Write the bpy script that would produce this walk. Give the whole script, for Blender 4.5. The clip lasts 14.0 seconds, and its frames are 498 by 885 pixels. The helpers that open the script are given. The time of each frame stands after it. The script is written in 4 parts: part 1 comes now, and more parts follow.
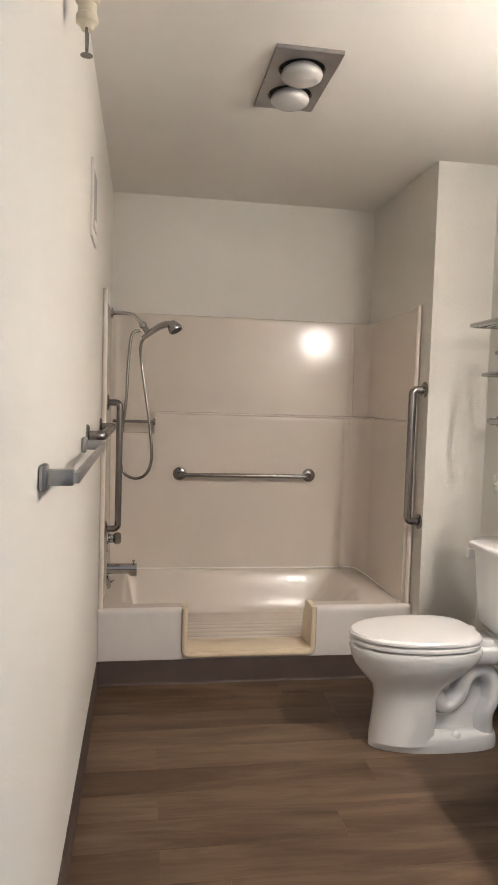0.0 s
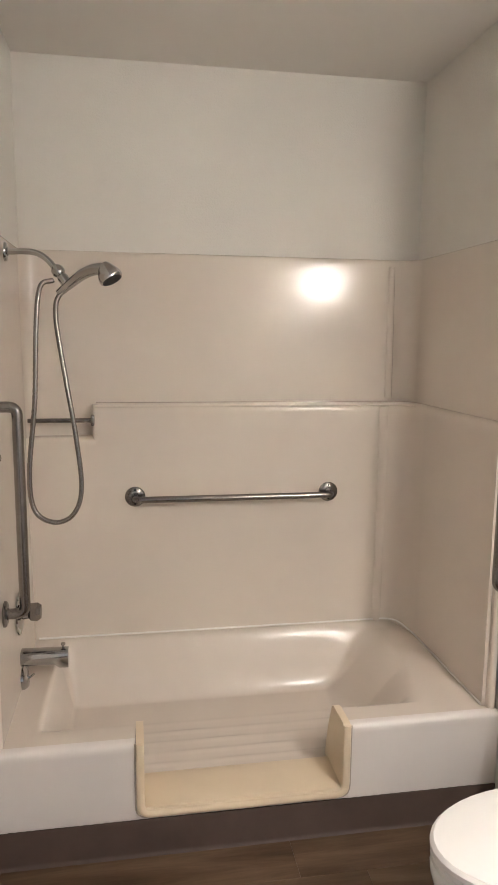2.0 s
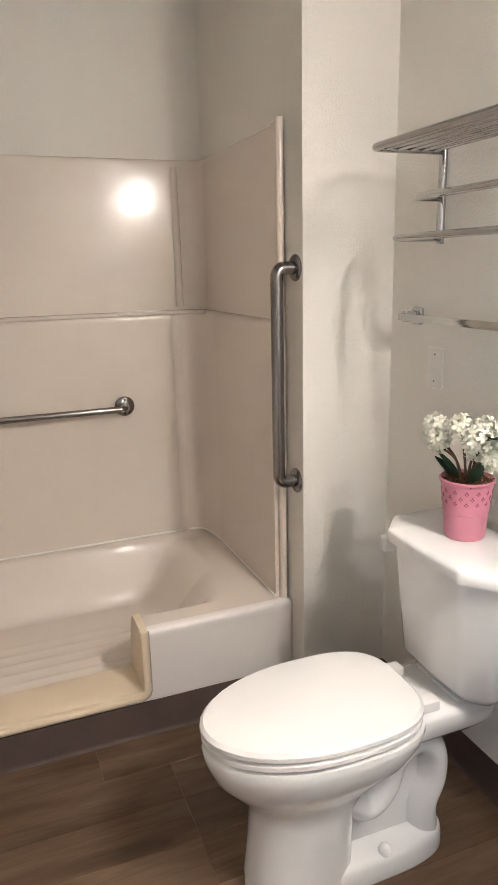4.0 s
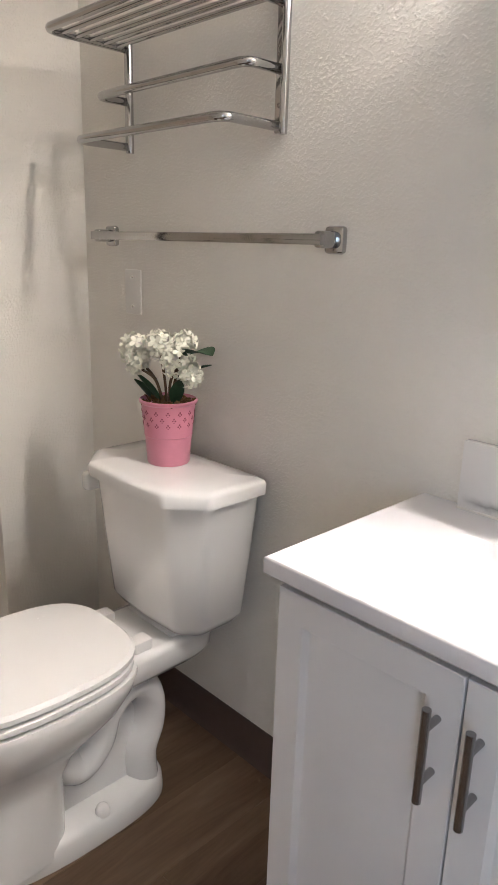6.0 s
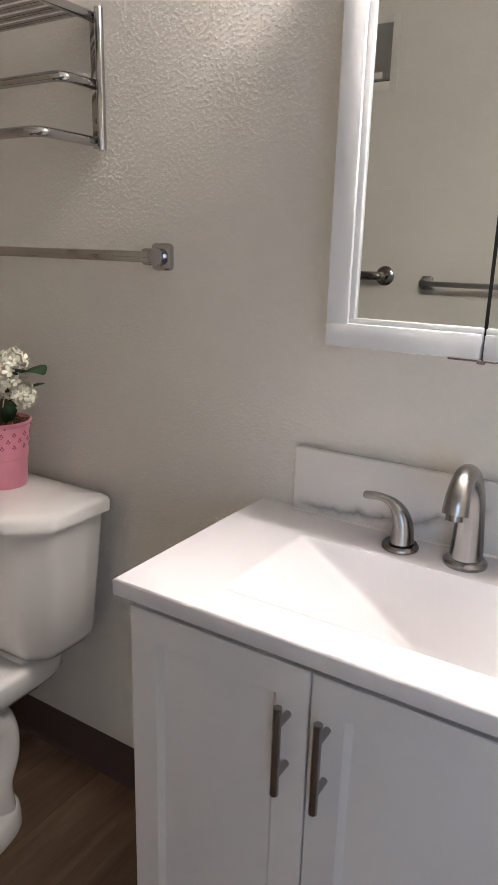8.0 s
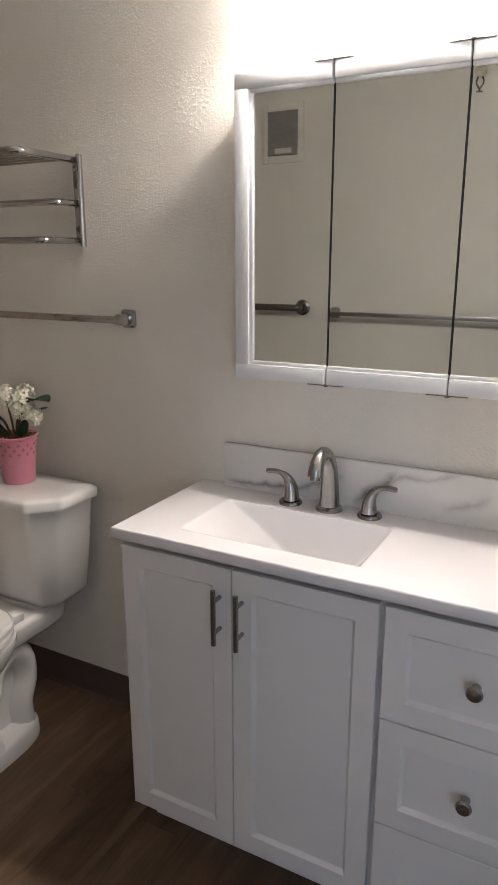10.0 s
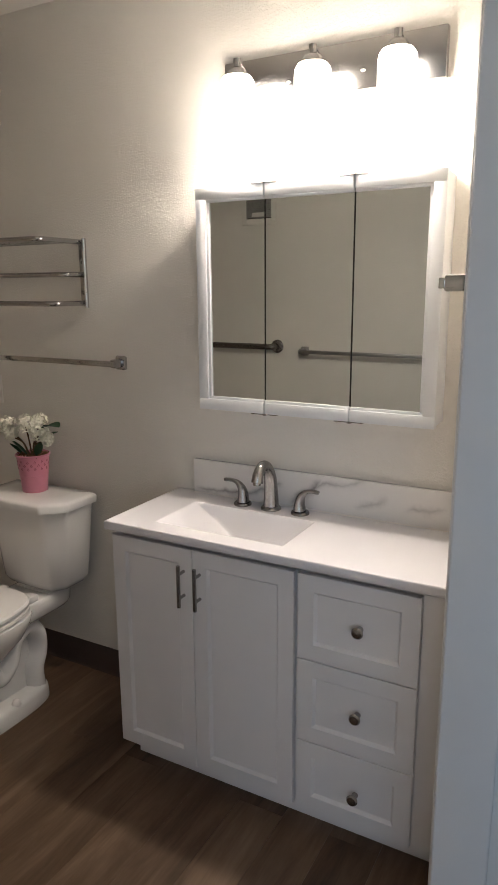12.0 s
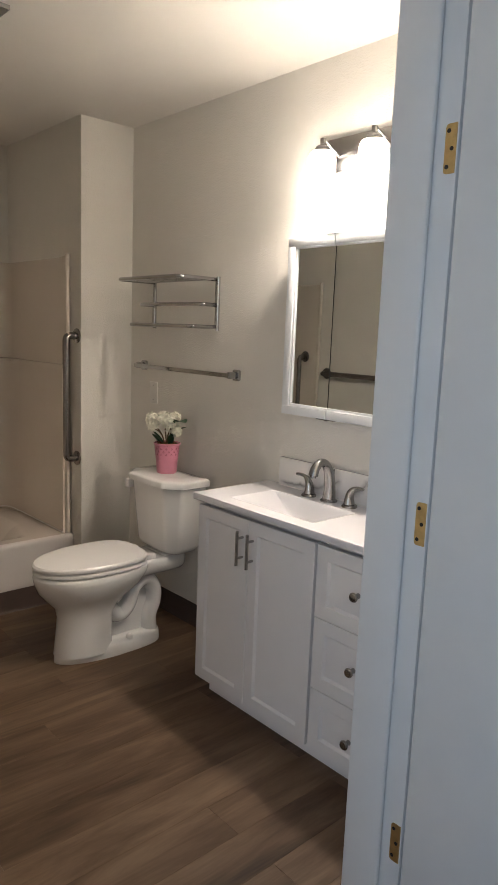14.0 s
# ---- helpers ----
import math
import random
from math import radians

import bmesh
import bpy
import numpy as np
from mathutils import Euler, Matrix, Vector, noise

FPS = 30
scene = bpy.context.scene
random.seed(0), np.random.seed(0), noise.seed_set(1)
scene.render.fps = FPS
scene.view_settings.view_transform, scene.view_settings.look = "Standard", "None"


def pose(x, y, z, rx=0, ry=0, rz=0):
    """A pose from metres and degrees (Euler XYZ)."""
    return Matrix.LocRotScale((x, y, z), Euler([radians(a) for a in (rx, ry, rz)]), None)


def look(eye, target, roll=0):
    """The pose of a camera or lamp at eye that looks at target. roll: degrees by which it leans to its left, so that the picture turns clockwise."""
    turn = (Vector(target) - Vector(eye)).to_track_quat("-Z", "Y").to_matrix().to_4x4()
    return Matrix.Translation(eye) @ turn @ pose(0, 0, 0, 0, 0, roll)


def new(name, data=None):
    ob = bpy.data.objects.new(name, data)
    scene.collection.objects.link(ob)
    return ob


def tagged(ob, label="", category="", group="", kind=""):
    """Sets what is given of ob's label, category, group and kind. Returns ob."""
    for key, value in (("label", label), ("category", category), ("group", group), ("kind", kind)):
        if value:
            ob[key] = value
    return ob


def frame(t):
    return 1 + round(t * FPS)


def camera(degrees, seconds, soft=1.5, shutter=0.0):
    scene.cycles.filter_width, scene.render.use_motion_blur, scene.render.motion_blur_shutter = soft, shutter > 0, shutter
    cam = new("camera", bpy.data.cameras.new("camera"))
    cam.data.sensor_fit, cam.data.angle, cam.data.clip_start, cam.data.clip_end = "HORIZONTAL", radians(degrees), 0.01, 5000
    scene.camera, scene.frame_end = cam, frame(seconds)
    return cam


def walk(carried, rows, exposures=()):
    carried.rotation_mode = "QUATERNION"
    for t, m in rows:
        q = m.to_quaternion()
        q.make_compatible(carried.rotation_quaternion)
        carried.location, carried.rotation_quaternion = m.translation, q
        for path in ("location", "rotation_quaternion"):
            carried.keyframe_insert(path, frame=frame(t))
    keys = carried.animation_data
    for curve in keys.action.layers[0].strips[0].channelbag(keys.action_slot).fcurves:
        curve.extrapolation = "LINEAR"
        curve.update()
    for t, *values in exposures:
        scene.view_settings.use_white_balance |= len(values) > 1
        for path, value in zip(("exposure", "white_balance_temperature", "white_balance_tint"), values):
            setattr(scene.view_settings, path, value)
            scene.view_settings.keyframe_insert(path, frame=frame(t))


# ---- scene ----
EXPOSURES = [
    (0.0, 1.62, 6020, 11), (1.0, 1.66, 6020, 11), (1.5, 1.78, 6000, 11), (2.5, 1.92, 5960, 11), (5.5, 1.66, 5900, 12),
    (7.0, 1.16, 6040, 13), (9.0, 0.91, 6020, 14), (11.3, 0.52, 6330, 12), (12.5, 0.56, 6350, 12), (14.0, 0.82, 6440, 11),
]
cam = camera(40, 14.0, soft=0.9)
PATH = [
    (0, pose(0.1924, -3.2410, 1.3718, 86.529, -1.726, -8.782)),
    (0.5, pose(0.2782, -2.8223, 1.5125, 84.392, -1.167, -7.251)),
    (1, pose(0.3231, -2.2972, 1.5454, 82.998, -0.953, -7.035)),
    (1.5, pose(0.3796, -1.9270, 1.5503, 81.753, -0.661, -7.499)),
    (2, pose(0.4144, -1.8818, 1.5455, 81.344, -0.559, -9.464)),
    (2.5, pose(0.5203, -1.8481, 1.5882, 79.181, 0.357, -12.010)),
    (5, pose(0.6937, -1.9455, 1.3430, 73.891, -0.294, -30.871)),
    (5.5, pose(0.7354, -1.9041, 1.3091, 73.635, -1.315, -36.920)),
    (6, pose(0.7967, -1.8494, 1.2881, 74.167, -1.611, -44.045)),
    (6.5, pose(0.7764, -1.7905, 1.3320, 73.599, -2.349, -49.994)),
    (7, pose(0.8006, -1.7991, 1.3265, 74.395, -2.424, -53.793)),
    (7.5, pose(0.8229, -1.8239, 1.3021, 75.343, -1.704, -55.354)),
    (8, pose(0.7843, -1.8601, 1.3276, 74.186, -1.484, -57.853)),
    (8.5, pose(0.6772, -1.9493, 1.3610, 74.031, -0.856, -59.200)),
    (9, pose(0.5974, -2.0024, 1.3805, 74.167, -0.519, -61.276)),
    (11.5, pose(-0.1215, -2.5601, 1.5852, 76.274, 0.711, -61.961)),
    (12, pose(-0.1186, -2.6108, 1.5740, 77.243, 0.377, -61.226)),
    (12.5, pose(-0.1471, -2.7432, 1.5310, 78.620, 0.146, -58.478)),
    (13, pose(-0.1433, -2.8673, 1.5229, 79.609, -0.397, -54.408)),
    (13.5, pose(-0.1178, -3.0429, 1.5192, 80.252, -1.184, -48.797)),
    (14, pose(-0.1878, -3.3581, 1.5026, 80.880, -2.171, -41.704)),
]
walk(cam, PATH, EXPOSURES)

# ---- light ----
world = bpy.data.worlds.new("world")
scene.world = world
world.use_nodes = True
sky = world.node_tree.nodes.new("ShaderNodeTexSky")
sky.sky_type = "NISHITA"
sky.sun_disc = False
sky.sun_elevation = radians(40)
sky.sun_rotation = radians(200)
world.node_tree.links.new(sky.outputs[0], world.node_tree.nodes["Background"].inputs[0])
world.node_tree.nodes["Background"].inputs[1].default_value = 0.1

# daylight through the hall window behind the walker
win_light = bpy.data.lights.new("window_daylight", "AREA")
win_light.shape = "RECTANGLE"
win_light.size, win_light.size_y = 1.2, 1.2
win_light.energy = 9.5
win_light.color = (0.66, 0.82, 1.0)
wl = new("window_daylight", win_light)
wl.matrix_world = look((-1.46, -3.55, 1.5), (1.0, -2.9, 1.1))

SHADE_POWER = 21.0
BULB_POWER = 195.0


# ---- materials ----
def mat(name, color, rough=0.5, metal=0.0, spec=0.5, coat=0.0):
    m = bpy.data.materials.new(name)
    m.use_nodes = True
    b = m.node_tree.nodes["Principled BSDF"]
    b.inputs["Base Color"].default_value = (*color, 1)
    b.inputs["Roughness"].default_value = rough
    b.inputs["Metallic"].default_value = metal
    b.inputs["Specular IOR Level"].default_value = spec
    b.inputs["Coat Weight"].default_value = coat
    b.inputs["Coat Roughness"].default_value = 0.05
    return m


def node(m, kind, **values):
    n = m.node_tree.nodes.new(kind)
    for k, v in values.items():
        n.inputs[k].default_value = v
    return n


def link(m, a, b):
    m.node_tree.links.new(a, b)


def bsdf(m):
    return m.node_tree.nodes["Principled BSDF"]


def coords(m, scale=(1, 1, 1), obj=False):
    tc = node(m, "ShaderNodeTexCoord")
    mp = node(m, "ShaderNodeMapping")
    mp.inputs["Scale"].default_value = scale
    if obj:
        link(m, tc.outputs["Object"], mp.inputs["Vector"])
    else:
        g = node(m, "ShaderNodeNewGeometry")
        link(m, g.outputs["Position"], mp.inputs["Vector"])
    return mp.outputs[0]


def noise_tex(m, vec, scale, detail=4.0, rough=0.55):
    n = node(m, "ShaderNodeTexNoise", Scale=scale, Detail=detail, Roughness=rough)
    link(m, vec, n.inputs["Vector"])
    return n.outputs[0]


def ramp(m, fac, stops):
    r = node(m, "ShaderNodeValToRGB")
    els = r.color_ramp.elements
    while len(els) < len(stops):
        els.new(0.5)
    for e, (p, c) in zip(els, stops):
        e.position, e.color = p, (*c, 1)
    link(m, fac, r.inputs[0])
    return r.outputs[0]


def bump(m, height, strength, distance=0.002):
    b = node(m, "ShaderNodeBump", Strength=strength, Distance=distance)
    link(m, height, b.inputs["Height"])
    link(m, b.outputs[0], bsdf(m).inputs["Normal"])
    return b


def vary(m, color, amount, scale, bump_s=0.0, rough=None):
    """Soft tone variation at two scales, and a little relief."""
    v = coords(m)
    a = noise_tex(m, v, scale)
    c0 = tuple(c * (1 - amount) for c in color)
    c1 = tuple(min(1, c * (1 + amount)) for c in color)
    link(m, ramp(m, a, [(0.3, c0), (0.7, c1)]), bsdf(m).inputs["Base Color"])
    if bump_s:
        bump(m, noise_tex(m, v, scale * 30), bump_s, 0.0008)
    if rough:
        rr = node(m, "ShaderNodeMapRange")
        rr.inputs["To Min"].default_value, rr.inputs["To Max"].default_value = rough
        link(m, noise_tex(m, v, scale * 6), rr.inputs["Value"])
        link(m, rr.outputs[0], bsdf(m).inputs["Roughness"])
    return m


def plaster(name, color, strength, rough=(0.42, 0.6)):
    """Painted drywall with sprayed, knocked-down texture."""
    m = mat(name, color, 0.5)
    v = coords(m)
    big = noise_tex(m, v, 1.7, 3)
    c0 = tuple(c * 0.965 for c in color)
    c1 = tuple(min(1, c * 1.03) for c in color)
    link(m, ramp(m, big, [(0.3, c0), (0.7, c1)]), bsdf(m).inputs["Base Color"])
    blobs = noise_tex(m, v, 150, 3.0, 0.5)
    r = node(m, "ShaderNodeMapRange")
    r.inputs["From Min"].default_value, r.inputs["From Max"].default_value = 0.47, 0.66
    link(m, blobs, r.inputs["Value"])
    patch = node(m, "ShaderNodeMapRange")
    patch.inputs["From Min"].default_value, patch.inputs["From Max"].default_value = 0.30, 0.62
    patch.inputs["To Min"].default_value = 0.5
    link(m, noise_tex(m, v, 5.0, 2), patch.inputs["Value"])
    mul = node(m, "ShaderNodeMath")
    mul.operation = "MULTIPLY"
    link(m, r.outputs[0], mul.inputs[0])
    link(m, patch.outputs[0], mul.inputs[1])
    add = node(m, "ShaderNodeMath")
    add.operation = "MULTIPLY_ADD"
    link(m, noise_tex(m, v, 420, 2), add.inputs[0])
    add.inputs[1].default_value = 0.12
    link(m, mul.outputs[0], add.inputs[2])
    bump(m, add.outputs[0], strength, 0.0022)
    rr = node(m, "ShaderNodeMapRange")
    rr.inputs["To Min"].default_value, rr.inputs["To Max"].default_value = rough
    link(m, big, rr.inputs["Value"])
    link(m, rr.outputs[0], bsdf(m).inputs["Roughness"])
    return m


WALL = plaster("greige_wall_paint", (0.715, 0.68, 0.622), 0.41, (0.62, 0.78))
WALL_SMOOTH = plaster("greige_smooth_paint", (0.705, 0.67, 0.613), 0.22)
CEIL = plaster("ceiling_paint", (0.72, 0.685, 0.635), 0.15, (0.55, 0.7))
HALL = plaster("hall_wall_paint", (0.60, 0.59, 0.56), 0.3)
TRIM = vary(mat("white_trim_enamel", (0.74, 0.75, 0.76), 0.35), (0.74, 0.75, 0.76), 0.02, 6, 0.015, (0.30, 0.42))
FIBRE = vary(mat("beige_gelcoat", (0.675, 0.60, 0.52), 0.2, spec=0.4, coat=0.1), (0.675, 0.60, 0.52), 0.02, 2.5, 0.16, (0.10, 0.20))
TUBM = vary(mat("pale_beige_tub_gelcoat", (0.66, 0.585, 0.51), 0.22, spec=0.35, coat=0.08), (0.66, 0.585, 0.51), 0.02, 3, 0.0, (0.18, 0.26))
APRON = vary(mat("white_apron_enamel", (0.67, 0.62, 0.585), 0.3), (0.67, 0.62, 0.585), 0.02, 3, 0.03, (0.25, 0.36))
CREAM = vary(mat("yellowed_cream_plastic", (0.69, 0.57, 0.41), 0.32), (0.69, 0.57, 0.41), 0.035, 5, 0.06, (0.25, 0.42))
SEALANT = mat("white_sealant", (0.80, 0.765, 0.72), 0.3)
CAULK = mat("aged_caulk", (0.42, 0.36, 0.30), 0.6)
CHINA = vary(mat("white_vitreous_china", (0.78, 0.765, 0.745), 0.09, coat=0.6), (0.78, 0.765, 0.745), 0.01, 3, 0.01, (0.07, 0.14))
SEATP = vary(mat("white_seat_plastic", (0.79, 0.765, 0.74), 0.24), (0.79, 0.765, 0.74), 0.012, 4, 0.02, (0.2, 0.3))
VANITY = vary(mat("white_vanity_paint", (0.735, 0.715, 0.712), 0.36), (0.735, 0.715, 0.712), 0.015, 4, 0.02, (0.32, 0.44))
COUNTER = vary(mat("white_cultured_marble", (0.74, 0.725, 0.745), 0.16, coat=0.3), (0.74, 0.725, 0.745), 0.012, 5, 0.01, (0.12, 0.2))
CHROME = vary(mat("polished_chrome", (0.46, 0.455, 0.45), 0.1, 1.0), (0.46, 0.455, 0.45), 0.02, 20, 0.0, (0.06, 0.14))
STEEL = mat("brushed_stainless", (0.27, 0.25, 0.235), 0.27, 1.0)
NICKEL = mat("brushed_nickel", (0.335, 0.325, 0.318), 0.27, 1.0)
ALU = vary(mat("dull_aluminium", (0.38, 0.37, 0.365), 0.38, 1.0), (0.38, 0.37, 0.365), 0.02, 20, 0.0, (0.3, 0.5))
BRASS = vary(mat("worn_brass", (0.62, 0.46, 0.22), 0.36, 1.0), (0.62, 0.46, 0.22), 0.15, 40, 0.1, (0.28, 0.5))
# near black: shade in gaps and recesses, also screws and the rubber spray face
DARK = mat("gap_shade_and_dark_parts", (0.02, 0.018, 0.016), 0.7)
GRILLE = vary(mat("grey_grille_paint", (0.30, 0.29, 0.275), 0.45), (0.30, 0.29, 0.275), 0.06, 30)
RUBBER = vary(mat("brown_vinyl_cove_base", (0.072, 0.047, 0.037), 0.42), (0.072, 0.047, 0.037), 0.10, 9, 0.06, (0.50, 0.66))
PINK = vary(mat("pink_enamelled_tin", (0.58, 0.22, 0.29), 0.38), (0.58, 0.22, 0.29), 0.05, 18, 0.05, (0.3, 0.45))
PINKD = mat("punched_pink_shadow", (0.22, 0.05, 0.08), 0.6)
MOSS = vary(mat("dry_brown_moss", (0.17, 0.09, 0.035), 0.9), (0.17, 0.09, 0.035), 0.5, 120, 0.6)
PETAL = vary(mat("cream_white_petal", (0.76, 0.74, 0.62), 0.6), (0.76, 0.74, 0.62), 0.07, 60)
LEAF = vary(mat("dark_green_leaf", (0.022, 0.065, 0.022), 0.6), (0.022, 0.065, 0.022), 0.35, 50, 0.2)
STEM = mat("brown_stem", (0.12, 0.075, 0.04), 0.8)
IVORY = vary(mat("aged_ivory_plastic", (0.63, 0.56, 0.43), 0.4), (0.63, 0.56, 0.43), 0.05, 30)
WHITEP = vary(mat("wall_plate_paint", (0.70, 0.67, 0.63), 0.3), (0.70, 0.67, 0.63), 0.02, 20)
SUB = mat("subfloor", (0.05, 0.035, 0.025), 0.8)

MIRROR = mat("mirror_silver", (0.67, 0.705, 0.70), 0.015, 1.0)
GLASSB = mat("frosted_bulb_glass", (0.40, 0.39, 0.375), 0.28, spec=0.6)
bsdf(GLASSB).inputs["Coat Weight"].default_value = 0.6

SHADE = mat("lit_opal_glass", (0.85, 0.84, 0.80), 0.3)
bsdf(SHADE).inputs["Emission Color"].default_value = (1.0, 0.895, 0.775, 1)
bsdf(SHADE).inputs["Emission Strength"].default_value = SHADE_POWER

BULB = mat("lit_bulb", (0.9, 0.88, 0.84), 0.3)
bsdf(BULB).inputs["Emission Color"].default_value = (1.0, 0.895, 0.775, 1)
bsdf(BULB).inputs["Emission Strength"].default_value = BULB_POWER

# marble: soft white, a few wandering grey veins of their own place and slope
MARBLE = mat("veined_white_marble", (0.74, 0.72, 0.70), 0.18, coat=0.3)


def arith(m, op, a, b=None, c=None):
    """A math node; its inputs are sockets or numbers."""
    n = node(m, "ShaderNodeMath")
    n.operation = op
    for i, v in enumerate((a, b, c)):
        if isinstance(v, (int, float)):
            n.inputs[i].default_value = v
        elif v is not None:
            link(m, v, n.inputs[i])
    return n.outputs[0]


_mg = node(MARBLE, "ShaderNodeNewGeometry")
_sep = node(MARBLE, "ShaderNodeSeparateXYZ")
link(MARBLE, _mg.outputs["Position"], _sep.inputs[0])
_wander = noise_tex(MARBLE, _mg.outputs["Position"], 9.0, 3.0, 0.5)
_fine = noise_tex(MARBLE, _mg.outputs["Position"], 60.0, 3.0, 0.6)


def vein(y0, z0, y1, z1, width, sway, dark):
    """How dark the marble is along one vein from (y0, z0) to (y1, z1) of the slab."""
    length = math.hypot(y1 - y0, z1 - z0)
    ay, az = (y1 - y0) / length, (z1 - z0) / length
    dy, dz = arith(MARBLE, "SUBTRACT", _sep.outputs[1], y0), arith(MARBLE, "SUBTRACT", _sep.outputs[2], z0)
    along = arith(MARBLE, "MULTIPLY_ADD", dy, ay, arith(MARBLE, "MULTIPLY", dz, az))
    off = arith(MARBLE, "MULTIPLY_ADD", dy, -az, arith(MARBLE, "MULTIPLY", dz, ay))
    off = arith(MARBLE, "MULTIPLY_ADD", arith(MARBLE, "SUBTRACT", _wander, 0.5), sway, off)
    off = arith(MARBLE, "MULTIPLY_ADD", arith(MARBLE, "SUBTRACT", _fine, 0.5), sway * 0.22, off)
    core = arith(MARBLE, "DIVIDE", arith(MARBLE, "ABSOLUTE", off), width)
    core = arith(MARBLE, "POWER", arith(MARBLE, "SUBTRACT", 1.0, arith(MARBLE, "MINIMUM", core, 1.0)), 2.2)
    ends = arith(MARBLE, "MULTIPLY", arith(MARBLE, "MINIMUM", arith(MARBLE, "MAXIMUM", arith(MARBLE, "MULTIPLY", along, 25.0), 0.0), 1.0), arith(MARBLE, "MINIMUM", arith(MARBLE, "MAXIMUM", arith(MARBLE, "MULTIPLY", arith(MARBLE, "SUBTRACT", length, along), 25.0), 0.0), 1.0))
    thick = arith(MARBLE, "MINIMUM", arith(MARBLE, "MULTIPLY", _wander, 1.7), 1.0)
    return arith(MARBLE, "MULTIPLY", arith(MARBLE, "MULTIPLY", core, ends), arith(MARBLE, "MULTIPLY", thick, dark))


_veins = None
for _args in ((-1.31, 0.885, -1.52, 0.888, 0.017, 0.05, 0.9), (-1.47, 0.878, -1.66, 0.945, 0.022, 0.07, 0.85), (-1.68, 0.872, -1.80, 0.968, 0.023, 0.05, 0.9),
              (-1.90, 0.895, -2.02, 0.94, 0.022, 0.06, 0.5), (-2.06, 0.91, -2.20, 0.93, 0.022, 0.06, 0.42), (-1.73, 0.93, -1.95, 0.99, 0.016, 0.05, 0.42)):
    _one = vein(*_args)
    _veins = _one if _veins is None else arith(MARBLE, "MAXIMUM", _veins, _one)
link(MARBLE, ramp(MARBLE, _veins, [(0.0, (0.74, 0.72, 0.70)), (0.25, (0.56, 0.545, 0.535)), (0.8, (0.22, 0.21, 0.21))]), bsdf(MARBLE).inputs["Base Color"])

# vinyl plank: streaked brown grain along x, tone by plank
WOOD = mat("brown_vinyl_plank", (0.14, 0.09, 0.055), 0.42, spec=0.32)
_oi = node(WOOD, "ShaderNodeObjectInfo")
_g = node(WOOD, "ShaderNodeNewGeometry")
_off = node(WOOD, "ShaderNodeVectorMath")
_off.operation = "SCALE"
_off.inputs[0].default_value = (13.0, 7.0, 3.0)
link(WOOD, _oi.outputs["Random"], _off.inputs["Scale"])
_sum = node(WOOD, "ShaderNodeVectorMath")
_sum.operation = "ADD"
link(WOOD, _g.outputs["Position"], _sum.inputs[0])
link(WOOD, _off.outputs[0], _sum.inputs[1])
_mp = node(WOOD, "ShaderNodeMapping")
_mp.inputs["Scale"].default_value = (1.3, 9.0, 9.0)
link(WOOD, _sum.outputs[0], _mp.inputs["Vector"])
_n1 = node(WOOD, "ShaderNodeTexNoise", Scale=1.3, Detail=7.0, Roughness=0.62, Distortion=0.5)
link(WOOD, _mp.outputs[0], _n1.inputs["Vector"])
_mp2 = node(WOOD, "ShaderNodeMapping")
_mp2.inputs["Scale"].default_value = (5.0, 130.0, 130.0)
link(WOOD, _sum.outputs[0], _mp2.inputs["Vector"])
_n2 = node(WOOD, "ShaderNodeTexNoise", Scale=1.0, Detail=3.0, Roughness=0.6)
link(WOOD, _mp2.outputs[0], _n2.inputs["Vector"])
_mix = node(WOOD, "ShaderNodeMath")
_mix.operation = "MULTIPLY_ADD"
link(WOOD, _n2.outputs[0], _mix.inputs[0])
_mix.inputs[1].default_value = 0.13
link(WOOD, _n1.outputs[0], _mix.inputs[2])
_tone = node(WOOD, "ShaderNodeMath")
_tone.operation = "MULTIPLY_ADD"
link(WOOD, _oi.outputs["Random"], _tone.inputs[0])
_tone.inputs[1].default_value = 0.16
link(WOOD, _mix.outputs[0], _tone.inputs[2])
link(WOOD, ramp(WOOD, _tone.outputs[0], [(0.36, (0.034, 0.0182, 0.0098)), (0.54, (0.084, 0.0495, 0.028)), (0.70, (0.132, 0.0825, 0.049)), (0.92, (0.205, 0.135, 0.085))]), bsdf(WOOD).inputs["Base Color"])
bump(WOOD, _n2.outputs[0], 0.18, 0.0006)
_rr = node(WOOD, "ShaderNodeMapRange")
_rr.inputs["To Min"].default_value, _rr.inputs["To Max"].default_value = 0.36, 0.58
link(WOOD, _n1.outputs[0], _rr.inputs["Value"])
link(WOOD, _rr.outputs[0], bsdf(WOOD).inputs["Roughness"])


# ---- mesh helpers ----
def mesh_of(name, bm, material, smooth=True, angle=40):
    bmesh.ops.recalc_face_normals(bm, faces=bm.faces)
    lim = radians(angle)
    for f in bm.faces:
        f.smooth = smooth
    if smooth:
        for e in bm.edges:
            if len(e.link_faces) == 2 and e.calc_face_angle(0) > lim:
                e.smooth = False
    me = bpy.data.meshes.new(name)
    bm.to_mesh(me)
    bm.free()
    me.materials.append(material)
    return me


def part(name, bm, material, parent=None, label="", smooth=True, angle=40):
    ob = new(name, mesh_of(name, bm, material, smooth, angle))
    if parent:
        ob.parent = parent
    if label:
        ob["label"] = label
    return ob


def thing(name, at, label, category, group="", kind=""):
    e = new(name)
    e.empty_display_size = 0.05
    e.location = at
    e["origin"] = list(at)
    return tagged(e, label, category, group, kind)


